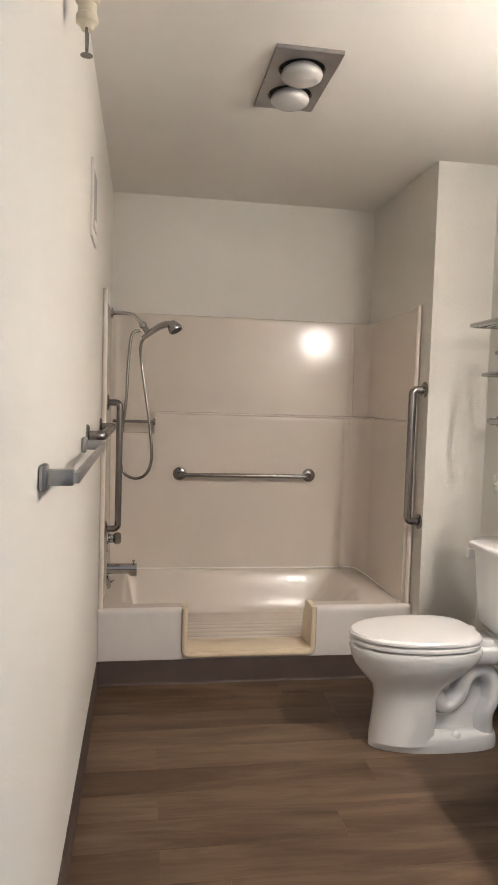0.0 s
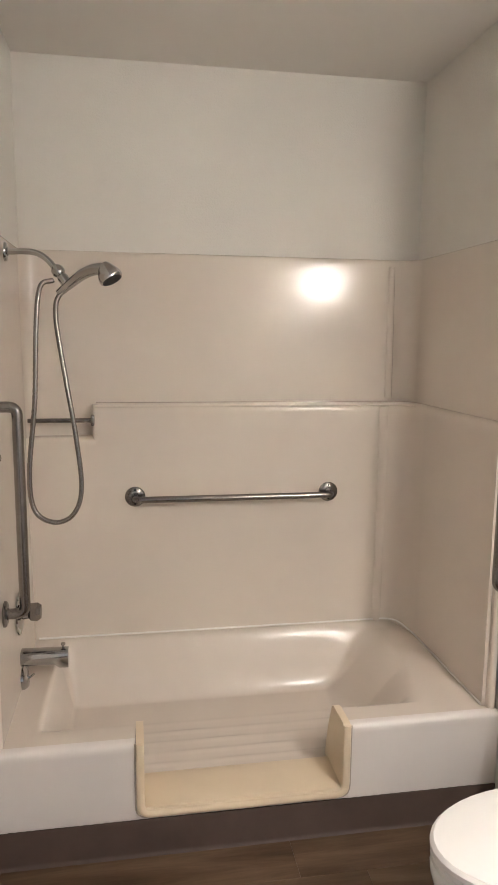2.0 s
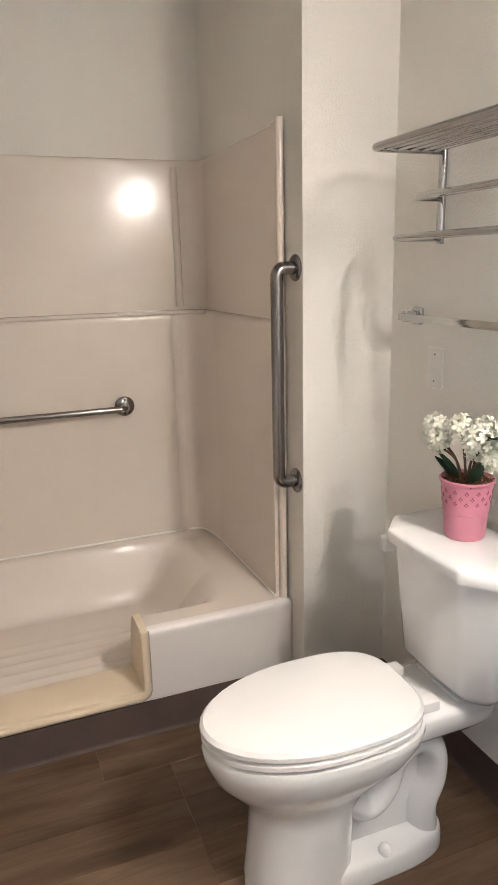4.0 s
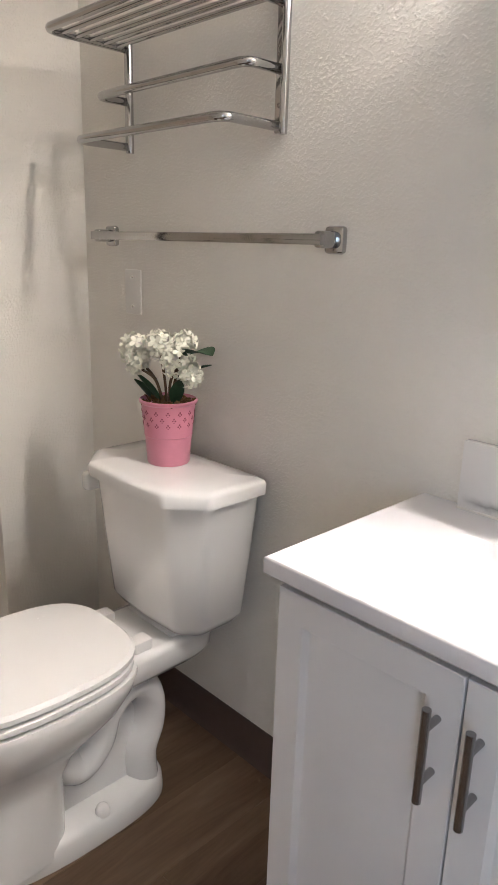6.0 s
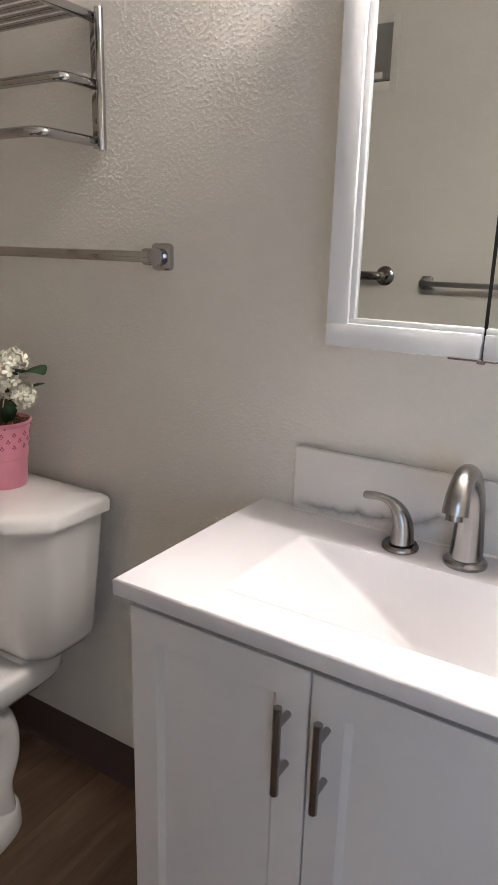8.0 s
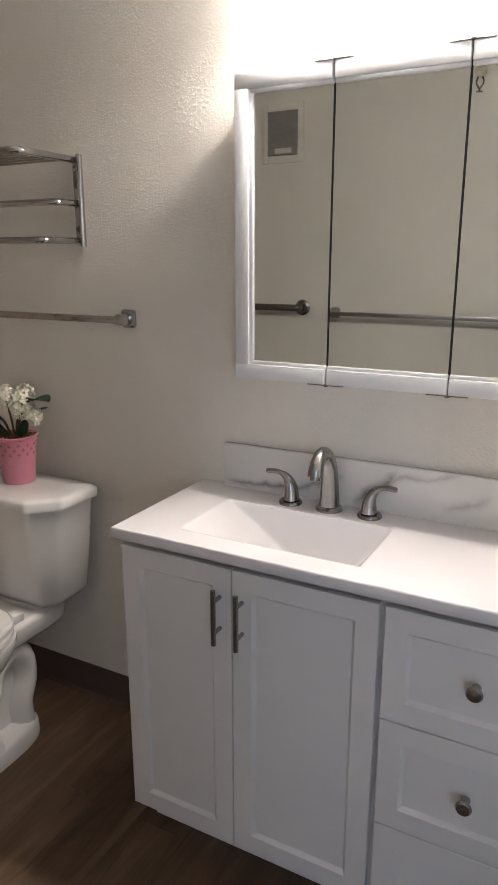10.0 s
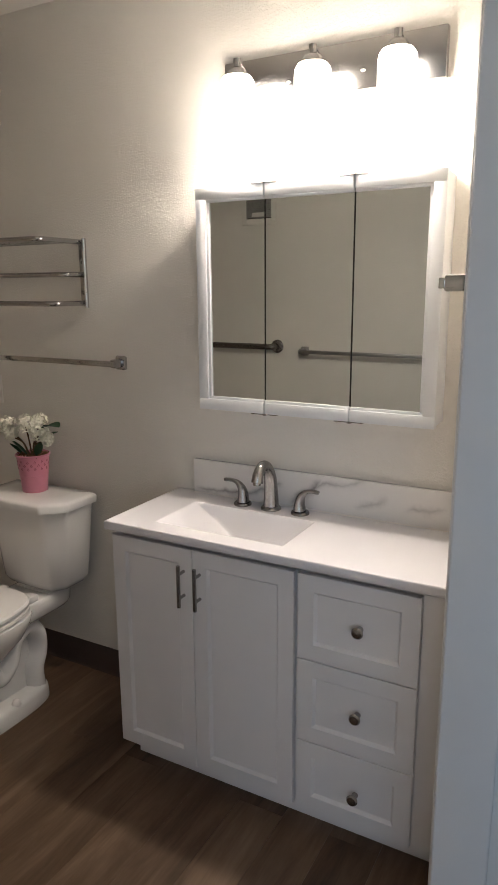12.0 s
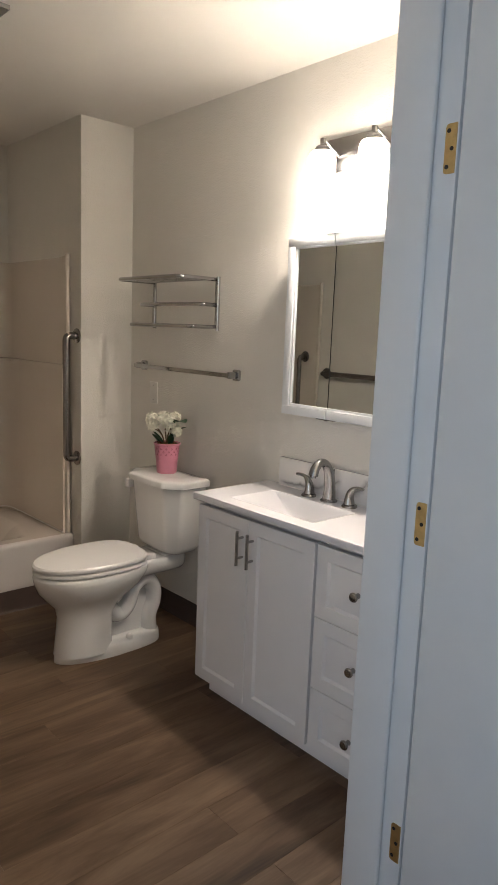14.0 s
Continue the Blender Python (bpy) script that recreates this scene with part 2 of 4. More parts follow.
def sub(name, bm, material, owner, label="", angle=40, smooth=True):
    """A part whose mesh is given in world metres, under an Empty that stands at its own place."""
    o = Vector(owner["origin"])
    bmesh.ops.translate(bm, verts=bm.verts, vec=-o)
    return part(name, bm, material, owner, label, smooth, angle)


def under(name, bm, material, parent, owner, label="", angle=40):
    o = Vector(owner["origin"])
    bmesh.ops.translate(bm, verts=bm.verts, vec=-o)
    return part(name, bm, material, parent, label, True, angle)


def box(x0, x1, y0, y1, z0, z1, r=0.0, seg=2, bm=None):
    out = bm or bmesh.new()
    b = bmesh.new()
    bmesh.ops.create_cube(b, size=1)
    for v in b.verts:
        v.co = Vector((x0 + (v.co.x + 0.5) * (x1 - x0), y0 + (v.co.y + 0.5) * (y1 - y0), z0 + (v.co.z + 0.5) * (z1 - z0)))
    if r:
        bmesh.ops.bevel(b, geom=b.edges[:], offset=r, segments=seg, profile=0.5, affect="EDGES")
    join(out, b)
    return out


def join(a, b):
    me = bpy.data.meshes.new("scratch")
    b.to_mesh(me)
    b.free()
    a.from_mesh(me)
    bpy.data.meshes.remove(me)
    return a


def loft(rings, cap0=True, cap1=True, closed=True, bm=None):
    bm = bm or bmesh.new()
    rows = [[bm.verts.new(p) for p in r] for r in rings]
    n = len(rows[0])
    for a, b in zip(rows, rows[1:]):
        for i in range(n if closed else n - 1):
            j = (i + 1) % n
            bm.faces.new((a[i], a[j], b[j], b[i]))
    if cap0:
        bm.faces.new(rows[0][::-1])
    if cap1:
        bm.faces.new(rows[-1])
    return bm


def curve_points(pts, n=8):
    """Catmull-Rom through the points."""
    p = [Vector(q) for q in pts]
    p = [p[0] * 2 - p[1]] + p + [p[-1] * 2 - p[-2]]
    out = []
    for i in range(1, len(p) - 2):
        for k in range(n):
            t = k / n
            a, b, c, d = p[i - 1], p[i], p[i + 1], p[i + 2]
            out.append(0.5 * ((2 * b) + (c - a) * t + (2 * a - 5 * b + 4 * c - d) * t * t + (3 * b - a - 3 * c + d) * t ** 3))
    out.append(p[-2])
    return out


def fillet(pts, r, n=6):
    """A polyline with rounded corners."""
    p = [Vector(q) for q in pts]
    out = [p[0]]
    for a, b, c in zip(p, p[1:], p[2:]):
        u, v = (a - b).normalized(), (c - b).normalized()
        k = min(r, (a - b).length * 0.49, (c - b).length * 0.49)
        s, e = b + u * k, b + v * k
        for i in range(n + 1):
            t = i / n
            out.append(s * (1 - t) ** 2 + b * 2 * t * (1 - t) + e * t * t)
    out.append(p[-1])
    return out


def tube(path, r, n=12, bm=None, flat=None):
    """A round bar along a path; r may be a list; flat: a second radius across."""
    path = [Vector(q) for q in path]
    rs = r if isinstance(r, (list, tuple)) else [r] * len(path)
    rings = []
    side = None
    for i, p in enumerate(path):
        d = (path[min(i + 1, len(path) - 1)] - path[max(i - 1, 0)]).normalized()
        if side is None:
            side = d.cross(Vector((0, 0, 1)))
            if side.length < 0.1:
                side = d.cross(Vector((0, 1, 0)))
        side = (side - d * side.dot(d)).normalized()
        up = side.cross(d)
        rings.append([p + side * math.cos(2 * math.pi * k / n) * rs[i] + up * math.sin(2 * math.pi * k / n) * (rs[i] if flat is None else rs[i] * flat) for k in range(n)])
    return loft(rings, bm=bm)


def lathe(profile, at, axis=(0, 0, 1), n=24, bm=None):
    """Turns (radius, height) pairs about an axis that starts at a place."""
    q = Vector((0, 0, 1)).rotation_difference(Vector(axis))
    o = Vector(at)
    rings = [[o + q @ Vector((max(r, 0.0004) * math.cos(2 * math.pi * k / n), max(r, 0.0004) * math.sin(2 * math.pi * k / n), h)) for k in range(n)] for r, h in profile]
    return loft(rings, bm=bm)


def wall_piece(name, x0, x1, y0, y1, z0, z1, material, label):
    ob = part(name, box(x0, x1, y0, y1, z0, z1), material, None, "", smooth=False)
    return tagged(ob, label, "wall", "", "structure")


# ---- the room ----
W, H, TUB_BACK, STUB, ENTRY, ENTRY_OUT, JAMB = 1.865, 2.54, 0.82, -0.085, -2.36, -2.525, 1.11
LEFT_END = -2.32
wall_piece("wall_left", -0.12, 0.0, LEFT_END, 0.94, 0, H, WALL_SMOOTH, "smooth greige painted bathroom side wall")
wall_piece("wall_right", W, W + 0.12, ENTRY_OUT, 0.94, 0, H, WALL, "greige painted wall with knocked-down plaster texture")
wall_piece("wall_back", 0.0, 1.56, TUB_BACK, 0.94, 0, H, WALL_SMOOTH, "greige painted wall above the tub surround")
wall_piece("wall_stub", 1.56, W, STUB, 0.94, 0, H, WALL, "short greige return wall beside the bathtub")
wall_piece("wall_entry_side", JAMB + 0.03, W, ENTRY_OUT + 0.012, ENTRY - 0.003, 0, H, WALL, "greige wall between the doorway and the vanity")
# the hall outside
wall_piece("wall_hall_far", -1.5, 2.6, -4.86, -4.74, 0, H, HALL, "pale hall wall facing the doorway")
wall_piece("wall_hall_left_low", -1.62, -1.5, -4.86, LEFT_END + 0.12, 0, 0.8, HALL, "pale hall end wall below the window")
wall_piece("wall_hall_left_top", -1.62, -1.5, -4.86, LEFT_END + 0.12, 2.2, H, HALL, "pale hall end wall above the window")
wall_piece("wall_hall_left_near", -1.62, -1.5, -2.85, LEFT_END + 0.12, 0.8, 2.2, HALL, "pale hall end wall beside the window")
wall_piece("wall_hall_left_back", -1.62, -1.5, -4.86, -4.25, 0.8, 2.2, HALL, "pale hall end wall beside the window")
wall_piece("wall_hall_right", 2.6, 2.72, -4.86, LEFT_END + 0.12, 0, H, HALL, "pale hall end wall")
wall_piece("wall_hall_near_left", -1.5, -0.12, LEFT_END, LEFT_END + 0.12, 0, H, HALL, "pale hall wall")
wall_piece("wall_hall_near_right", W + 0.12, 2.6, ENTRY_OUT, -2.405, 0, H, HALL, "pale hall wall")
ceiling = part("ceiling", box(-1.62, 2.72, -4.86, 0.94, H, H + 0.1), CEIL, None, "", smooth=False)
tagged(ceiling, "flat greige painted ceiling", "ceiling", "", "structure")
floor = part("floor", box(-1.62, 2.72, -4.86, 0.94, -0.1, -0.006), SUB, None, "", smooth=False)
tagged(floor, "brown wood-look vinyl plank floor", "floor", "", "structure")


def cove(name, path, label):
    """Vinyl base: a thin strip with a rounded top and a small toe, along a plan polyline; the room is on the right of the path."""
    bm = bmesh.new()
    prof = [(0.0, 0.0), (0.010, 0.0), (0.006, 0.006), (0.004, 0.014), (0.0035, 0.114), (0.0025, 0.118), (0.0, 0.118)]
    pts = [Vector((*p, 0)) for p in path]
    rings = []
    for i, p in enumerate(pts):
        d0 = (pts[i] - pts[i - 1]).normalized() if i else (pts[1] - pts[0]).normalized()
        d1 = (pts[i + 1] - pts[i]).normalized() if i < len(pts) - 1 else d0
        n0, n1 = Vector((d0.y, -d0.x, 0)), Vector((d1.y, -d1.x, 0))
        m = (n0 + n1).normalized()
        m = m / max(0.3, m.dot(n1))
        rings.append([p + m * a + Vector((0, 0, z)) for a, z in prof])
    ob = part(name, loft(rings, bm=bm), RUBBER, None, "", True, 30)
    return tagged(ob, label, "baseboard", "", "structure")


cove("baseboard_left", [(0.0, LEFT_END), (0.0, -0.004)], "brown vinyl cove base along the wall")
cove("baseboard_tub", [(0.004, -0.002), (1.555, -0.002)], "brown vinyl cove base under the bathtub apron")
cove("baseboard_stub", [(1.556, STUB), (W - 0.004, STUB)], "brown vinyl cove base under the return wall")
cove("baseboard_right", [(W, STUB - 0.004), (W, -1.30)], "brown vinyl cove base behind the toilet")

# ---- doorway ----
def casing(name, x0, x1, side):
    bm = box(x0, x1, side - 0.006, side + 0.006, 0, H - 0.001, 0.003)
    ob = part(name, bm, TRIM)
    return tagged(ob, "white painted door casing", "casing", "", "structure")


frame_thing = thing("door_frame", (JAMB, ENTRY_OUT, 0), "white enamelled door frame with three brass hinge leaves", "door frame", "", "structure")
bm = box(JAMB, JAMB + 0.028, ENTRY_OUT, ENTRY, 0, H - 0.001, 0.002)
sub("jamb", bm, TRIM, frame_thing)
bm = box(JAMB - 0.014, JAMB, ENTRY_OUT + 0.053, ENTRY - 0.001, 0, H - 0.031, 0.006, 3)
sub("door_stop", bm, TRIM, frame_thing)
bm = box(0.0, JAMB, ENTRY_OUT, ENTRY, H - 0.03, H - 0.001, 0.002)
sub("head_jamb", bm, TRIM, frame_thing)
for hz in (0.285, 1.09, 1.895):
    bm = box(JAMB - 0.0016, JAMB + 0.001, ENTRY_OUT + 0.003, ENTRY_OUT + 0.030, hz - 0.05, hz + 0.05)
    ed = [e for e in bm.edges if abs(e.verts[0].co.y - ENTRY_OUT - 0.030) < 1e-4 and abs(e.verts[1].co.y - ENTRY_OUT - 0.030) < 1e-4 and abs(e.verts[0].co.z - e.verts[1].co.z) < 1e-4]
    bmesh.ops.bevel(bm, geom=ed, offset=0.008, segments=4, profile=0.5, affect="EDGES")
    leaf = sub("hinge_leaf", bm, BRASS, frame_thing, "worn brass hinge leaf", 30)
    for sy, sz in ((ENTRY_OUT + 0.022, 0.036), (ENTRY_OUT + 0.013, 0.0), (ENTRY_OUT + 0.022, -0.036)):
        bm = lathe([(0.0045, 0), (0.0045, 0.001), (0.003, 0.0014), (0.0, 0.0008)], (JAMB - 0.0016, sy, hz + sz), (-1, 0, 0), 12)
        under("screw", bm, DARK, leaf, frame_thing)
# open door leaf, standing in line with the jamb towards the hall
open_door = thing("door", (JAMB + 0.02, ENTRY_OUT - 0.005, 0), "open white painted flush door standing into the hall", "door", "", "structure")
bm = box(JAMB + 0.003, JAMB + 0.040, ENTRY_OUT - 0.84, ENTRY_OUT - 0.004, 0.012, H - 0.035, 0.003)
sub("door_leaf", bm, TRIM, open_door)
bm = lathe([(0.030, 0), (0.031, 0.006), (0.012, 0.01), (0.011, 0.03), (0.026, 0.042), (0.028, 0.054), (0.02, 0.064), (0.0, 0.067)], (JAMB + 0.040, ENTRY_OUT - 0.77, 0.98), (1, 0, 0))
sub("knob", bm, NICKEL, open_door, "satin nickel door knob")
casing("casing_hall_right", JAMB + 0.045, JAMB + 0.11, ENTRY_OUT - 0.0)
casing("casing_bath_right", JAMB + 0.012, JAMB + 0.062, ENTRY + 0.001)

# hall window
hall_window = thing("window", (-1.56, -3.55, 0.8), "white framed hall window with daylight", "window", "", "structure")
for a in ((-4.25, -4.19, 0.8, 2.2), (-2.91, -2.85, 0.8, 2.2), (-4.19, -2.91, 0.8, 0.86), (-4.19, -2.91, 2.14, 2.2), (-3.57, -3.53, 0.86, 2.14)):
    sub("window_frame", box(-1.6, -1.52, a[0], a[1], a[2], a[3], 0.004, 1), TRIM, hall_window)
GLASS = mat("window_glass", (1, 1, 1), 0.02)
bsdf(GLASS).inputs["Transmission Weight"].default_value = 1.0
for a, b in ((-4.19, -3.57), (-3.53, -2.91)):
    pane = sub("pane", box(-1.562, -1.558, a, b, 0.86, 2.14), GLASS, hall_window)
    pane.visible_shadow = False

# ---- bathtub with surround ----
RIM, BED = 0.362, 0.150
CUT0, CUT1 = 0.402, 1.060


def sstep(a, b, x):
    t = max(0.0, min(1.0, (x - a) / (b - a)))
    return t * t * (3 - 2 * t)


def tub_height(x, y):
    front, back = y - 0.105, 0.735 - y
    left, right = x - 0.11, (1.40 - x)
    c = 0.10
    s_f, s_b, s_l = sstep(0, 0.07, front), sstep(0, 0.13, back), sstep(0, 0.07, left)
    s_r = sstep(0, 0.26, right - 0.25 * max(0, 0.35 - y))
    if CUT0 < x < CUT1 and y < 0.2:
        s_f = 1.0
    k = min(s_f, s_b, s_l, s_r)
    k = k * 0.35 + 0.65 * s_f * s_b * s_l * s_r
    z = RIM - (RIM - BED) * k
    z += 0.014 * sstep(0.68, 0.745, y)
    if k > 0.97 and 0.2 < x < 1.2:
        worn = 0.62 + 0.38 * math.sin(x * 17.0 + 2.3 * math.floor(y / 0.06)) * math.sin(x * 7.3 + 1.1 * math.floor(y / 0.06))
        z += 0.0045 * worn * (0.5 - 0.5 * math.cos(y * 2 * math.pi / 0.06)) ** 4 * (1 - sstep(0.42, 0.48, y))
    return z


bathtub = thing("bathtub", (0.76, 0.35, 0.1), "pale beige fibreglass bathtub with a cut-out walk-in step", "bathtub")
bm = bmesh.new()
xs = [0.004 + (1.552) * i / 210 for i in range(211)]
for v in (CUT0, CUT1):
    xs += [v - 0.0004, v + 0.0004]
xs = sorted(xs)
ys = [0.012 + 0.795 * j / 100 for j in range(101)]
grid = [[bm.verts.new((x, y, tub_height(x, y) if not (CUT0 < x < CUT1 and y < 0.105) else BED + 0.004)) for y in ys] for x in xs]
for i in range(len(xs) - 1):
    for j in range(len(ys) - 1):
        bm.faces.new((grid[i][j], grid[i + 1][j], grid[i + 1][j + 1], grid[i][j + 1]))
sub("basin", bm, TUBM, bathtub, "pale beige basin with ribbed bottom", 50)
# apron in two stretches with a rounded nose, and a low strip under the cut
for a, b in ((0.003, CUT0 - 0.001), (CUT1 + 0.001, 1.557)):
    prof = [(0.02, 0.116), (0.002, 0.116), (0.0, 0.128), (0.004, 0.21), (0.001, 0.335), (0.0, 0.349), (0.004, 0.359), (0.013, 0.3645), (0.028, 0.3655), (0.03, 0.31)]
    bm = loft([[Vector((x, y, z)) for y, z in prof] for x in (a, b)])
    sub("apron", bm, APRON, bathtub, "white apron panel with rolled rim", 45)
bm = box(CUT0 - 0.001, CUT1 + 0.001, 0.003, 0.02, 0.116, 0.152)
sub("apron_sill", bm, APRON, bathtub, "", 30)
# cream insert: threshold tray and two cheeks, with a rounded lip in front
ins = bmesh.new()
lip = fillet([(CUT0 + 0.012, -0.004, 0.367), (CUT0 + 0.012, -0.004, 0.137), (CUT1 - 0.012, -0.004, 0.137), (CUT1 - 0.012, -0.004, 0.367)], 0.035)
tube(lip, 0.0125, 10, ins, 0.7)
box(CUT0 + 0.002, CUT1 - 0.002, -0.002, 0.165, 0.133, 0.1575, 0.004, 2, ins)
for x0, x1 in ((CUT0 + 0.001, CUT0 + 0.024), (CUT1 - 0.024, CUT1 - 0.001)):
    pr = [(-0.002, 0.135), (-0.002, 0.363), (0.008, 0.370), (0.105, 0.370), (0.125, 0.362), (0.165, 0.265), (0.19, 0.158), (0.19, 0.135)]
    loft([[Vector((x, y, z)) for y, z in pr] for x in (x0, x1)], bm=ins)
sub("step_insert", ins, CREAM, bathtub, "yellowed cream plastic step insert", 35)
seam = fillet([(CUT0 - 0.003, -0.0015, 0.364), (CUT0 - 0.003, -0.0015, 0.123), (CUT1 + 0.003, -0.0015, 0.123), (CUT1 + 0.003, -0.0015, 0.364)], 0.04)
sub("caulk_bead", tube(seam, 0.0022, 6), CAULK, bathtub, "dark aged caulk line")


def sheet(path, z0, z1, thick, top=0.006, bm=None, lean=0.0):
    """An upright moulded panel that follows a plan path, with a rolled top edge; its face is on the right of the path."""
    p = [Vector((*q, 0)) for q in path]
    ring_prof = [(thick, z0), (0.0, z0), (0.0, z0 + 0.01), (0.0, z1 - top - 0.012), (0.0, z1 - top), (top * 0.12, z1 - top * 0.5), (top * 0.4, z1 - top * 0.15), (top, z1), (thick, z1)]
    rings = []
    for i in range(len(p)):
        d = (p[min(i + 1, len(p) - 1)] - p[max(i - 1, 0)]).normalized()
        n = Vector((-d.y, d.x, 0))
        rings.append([p[i] + n * (a + lean * max(0.0, z - 1.3)) + Vector((0, 0, z)) for a, z in ring_prof])
    return loft(rings, bm=bm)


surround = thing("tub_surround", (0.76, 0.7, 0.345), "glossy beige fibreglass tub surround with moulded ledge", "tub surround")
XL, XR = 0.022, 1.532
up_path = [(q.x, q.y) for q in fillet([(XL, 0.035, 0), (XL, 0.795, 0), (XR - 0.002, 0.795, 0), (XR, 0.035, 0)], 0.05, 8)]
sub("upper_panel", sheet(up_path, 0.357, 1.862, 0.012, 0.008, None, 0.03), FIBRE, surround, "", 45)
low_path = [(q.x, q.y) for q in fillet([(0.268, 0.735, 0), (1.47, 0.735, 0), (1.518, 0.64, 0), (1.52, 0.05, 0)], 0.09, 10)]
sub("lower_panel", sheet(low_path, 0.357, 1.297, 0.07, 0.026), FIBRE, surround, "moulded lower panel with a rounded ledge", 45)
sub("ledge_bead", tube([Vector((x, y, 1.289)) for x, y in low_path if y > 0.66], 0.0065, 10), FIBRE, surround, "raised glossy bead along the ledge")
sub("rim_bead", tube([Vector((x, y + 0.001, 0.381 - 0.014 * sstep(0.72, 0.62, y))) for x, y in [(0.035, 0.733)] + low_path], 0.0042, 8), SEALANT, surround, "pale sealed joint along the tub rim")
lp = [(XL - 0.009, 0.735), (0.10, 0.735), (0.268, 0.735)]
sub("soap_ledge", sheet(lp, 0.357, 1.170, 0.07, 0.022), FIBRE, surround, "recessed soap shelf", 45)
bm = lathe([(0.012, 0), (0.012, 1.165)], (0.268, 0.748, 0.13), (0, 0, 1), 12)
sub("corner_bead", bm, FIBRE, surround)
for x in (0.011, 1.545):
    bm = bmesh.new()
    tube(fillet([(x, 0.035, 0.348), (x, 0.035, 1.872)], 0.01), 0.013, 10, bm)
    sub("edge_bead", bm, FIBRE, surround, "rounded front flange")
sub("edge_filler", box(1.534, 1.5595, 0.040, 0.075, 0.348, 1.862), FIBRE, surround)
bm = bmesh.new()
tube([(1.445, 0.807, 1.31), (1.445, 0.813, 1.56), (1.445, 0.821, 1.835)], 0.016, 18, bm)
sub("corner_rib", bm, FIBRE, surround, "upright moulded corner rib")
sub("corner_column", tube([(1.405, 0.765, 0.37), (1.405, 0.765, 1.279)], 0.036, 20), FIBRE, surround, "soft upright fold in the lower panel")


def flange(at, axis, r, bm=None):
    return lathe([(r, 0), (r, 0.004), (r * 0.9, 0.008), (r * 0.45, 0.010), (r * 0.45, 0.012)], at, axis, 24, bm)


def grab_bar(a, b, out, r, label, standoff=0.055):
    """A bent stainless bar from wall point a to wall point b, standing off along out, with two screwed flanges."""
    a, b, out = Vector(a), Vector(b), Vector(out)
    g = thing("grab_bar", tuple(a), label, "grab bar", "stainless grab bars")
    path = fillet([a + out * 0.006, a + out * standoff, b + out * standoff, b + out * 0.006], standoff * 0.85, 8)
    sub("bar", tube(path, r, 16), STEEL, g, "brushed stainless tube")
    along = (b - a).normalized()
    across = along.cross(out)
    for p in (a, b):
        fl = sub("flange", flange(p, out, 0.039), STEEL, g)
        for s in (-1, 1):
            under("screw", lathe([(0.0045, 0), (0.0042, 0.002), (0.002, 0.003), (0.0, 0.003)], p + out * 0.008 + across * 0.027 * s, out, 10), DARK, fl, g)
    return g


grab_bar((0.411, 0.732, 0.938), (1.179, 0.732, 0.938), (0, -1, 0), 0.0125, "horizontal stainless grab bar on the tub's back wall", 0.062)
grab_bar((1.56, -0.04, 1.452), (1.56, -0.04, 0.800), (-1, 0, 0), 0.019, "upright stainless grab bar on the return wall", 0.062)
grab_bar((0.022, 0.15, 1.345), (0.022, 0.15, 0.725), (1, 0, 0), 0.016, "upright stainless grab bar beside the shower valve", 0.06)
grab_bar((0.0, -0.80, 1.235), (0.0, -0.05, 1.235), (1, 0, 0), 0.017, "horizontal stainless grab bar on the side wall", 0.058)

soap_bar = thing("soap_ledge_bar", (0.14, 0.70, 1.26), "short chrome bar across the soap recess", "grab bar")
sub("bar", tube([(0.024, 0.728, 1.236), (0.260, 0.728, 1.236)], 0.0085, 12), STEEL, soap_bar)
sub("bracket", box(0.252, 0.265, 0.712, 0.78, 1.216, 1.256, 0.004), STEEL, soap_bar)

# shower
shower = thing("hand_shower", (0.022, 0.36, 1.805), "chrome hand shower with a metal hose on a wall arm", "shower")
sub("wall_flange", flange((0.022, 0.360, 1.805), (1, 0, 0), 0.03), CHROME, shower)
arm = curve_points([(0.022, 0.360, 1.805), (0.110, 0.355, 1.805), (0.155, 0.345, 1.780), (0.185, 0.335, 1.740)], 6)
sub("shower_arm", tube(arm, 0.0095, 12), CHROME, shower)
sub("diverter", lathe([(0.0, -0.008), (0.013, -0.006), (0.020, 0.004), (0.021, 0.018), (0.014, 0.028), (0.017, 0.034), (0.017, 0.058), (0.0, 0.060)], (0.178, 0.338, 1.757), (0.55, -0.15, -0.8), 16), CHROME, shower)
hl = curve_points([(0.185, 0.335, 1.680), (0.225, 0.315, 1.710), (0.265, 0.290, 1.737), (0.305, 0.265, 1.750), (0.335, 0.250, 1.747)], 6)
nn = len(hl)
sub("handle", tube(hl, [0.0125 + 0.0035 * math.sin(3.1 * i / nn) + 0.006 * (i / nn) ** 2 for i in range(nn)], 16), CHROME, shower)
sub("spray_head", lathe([(0.0, -0.028), (0.016, -0.024), (0.026, -0.008), (0.036, 0.012), (0.0375, 0.026), (0.034, 0.032), (0.0, 0.0325)], (0.338, 0.248, 1.743), (0.45, -0.25, -0.85), 24), CHROME, shower)
sub("spray_face", lathe([(0.031, 0), (0.030, 0.0015), (0.0, 0.0016)], Vector((0.338, 0.248, 1.743)) + Vector((0.45, -0.25, -0.85)).normalized() * 0.0322, (0.45, -0.25, -0.85), 24), DARK, shower, "dark rubber spray face")
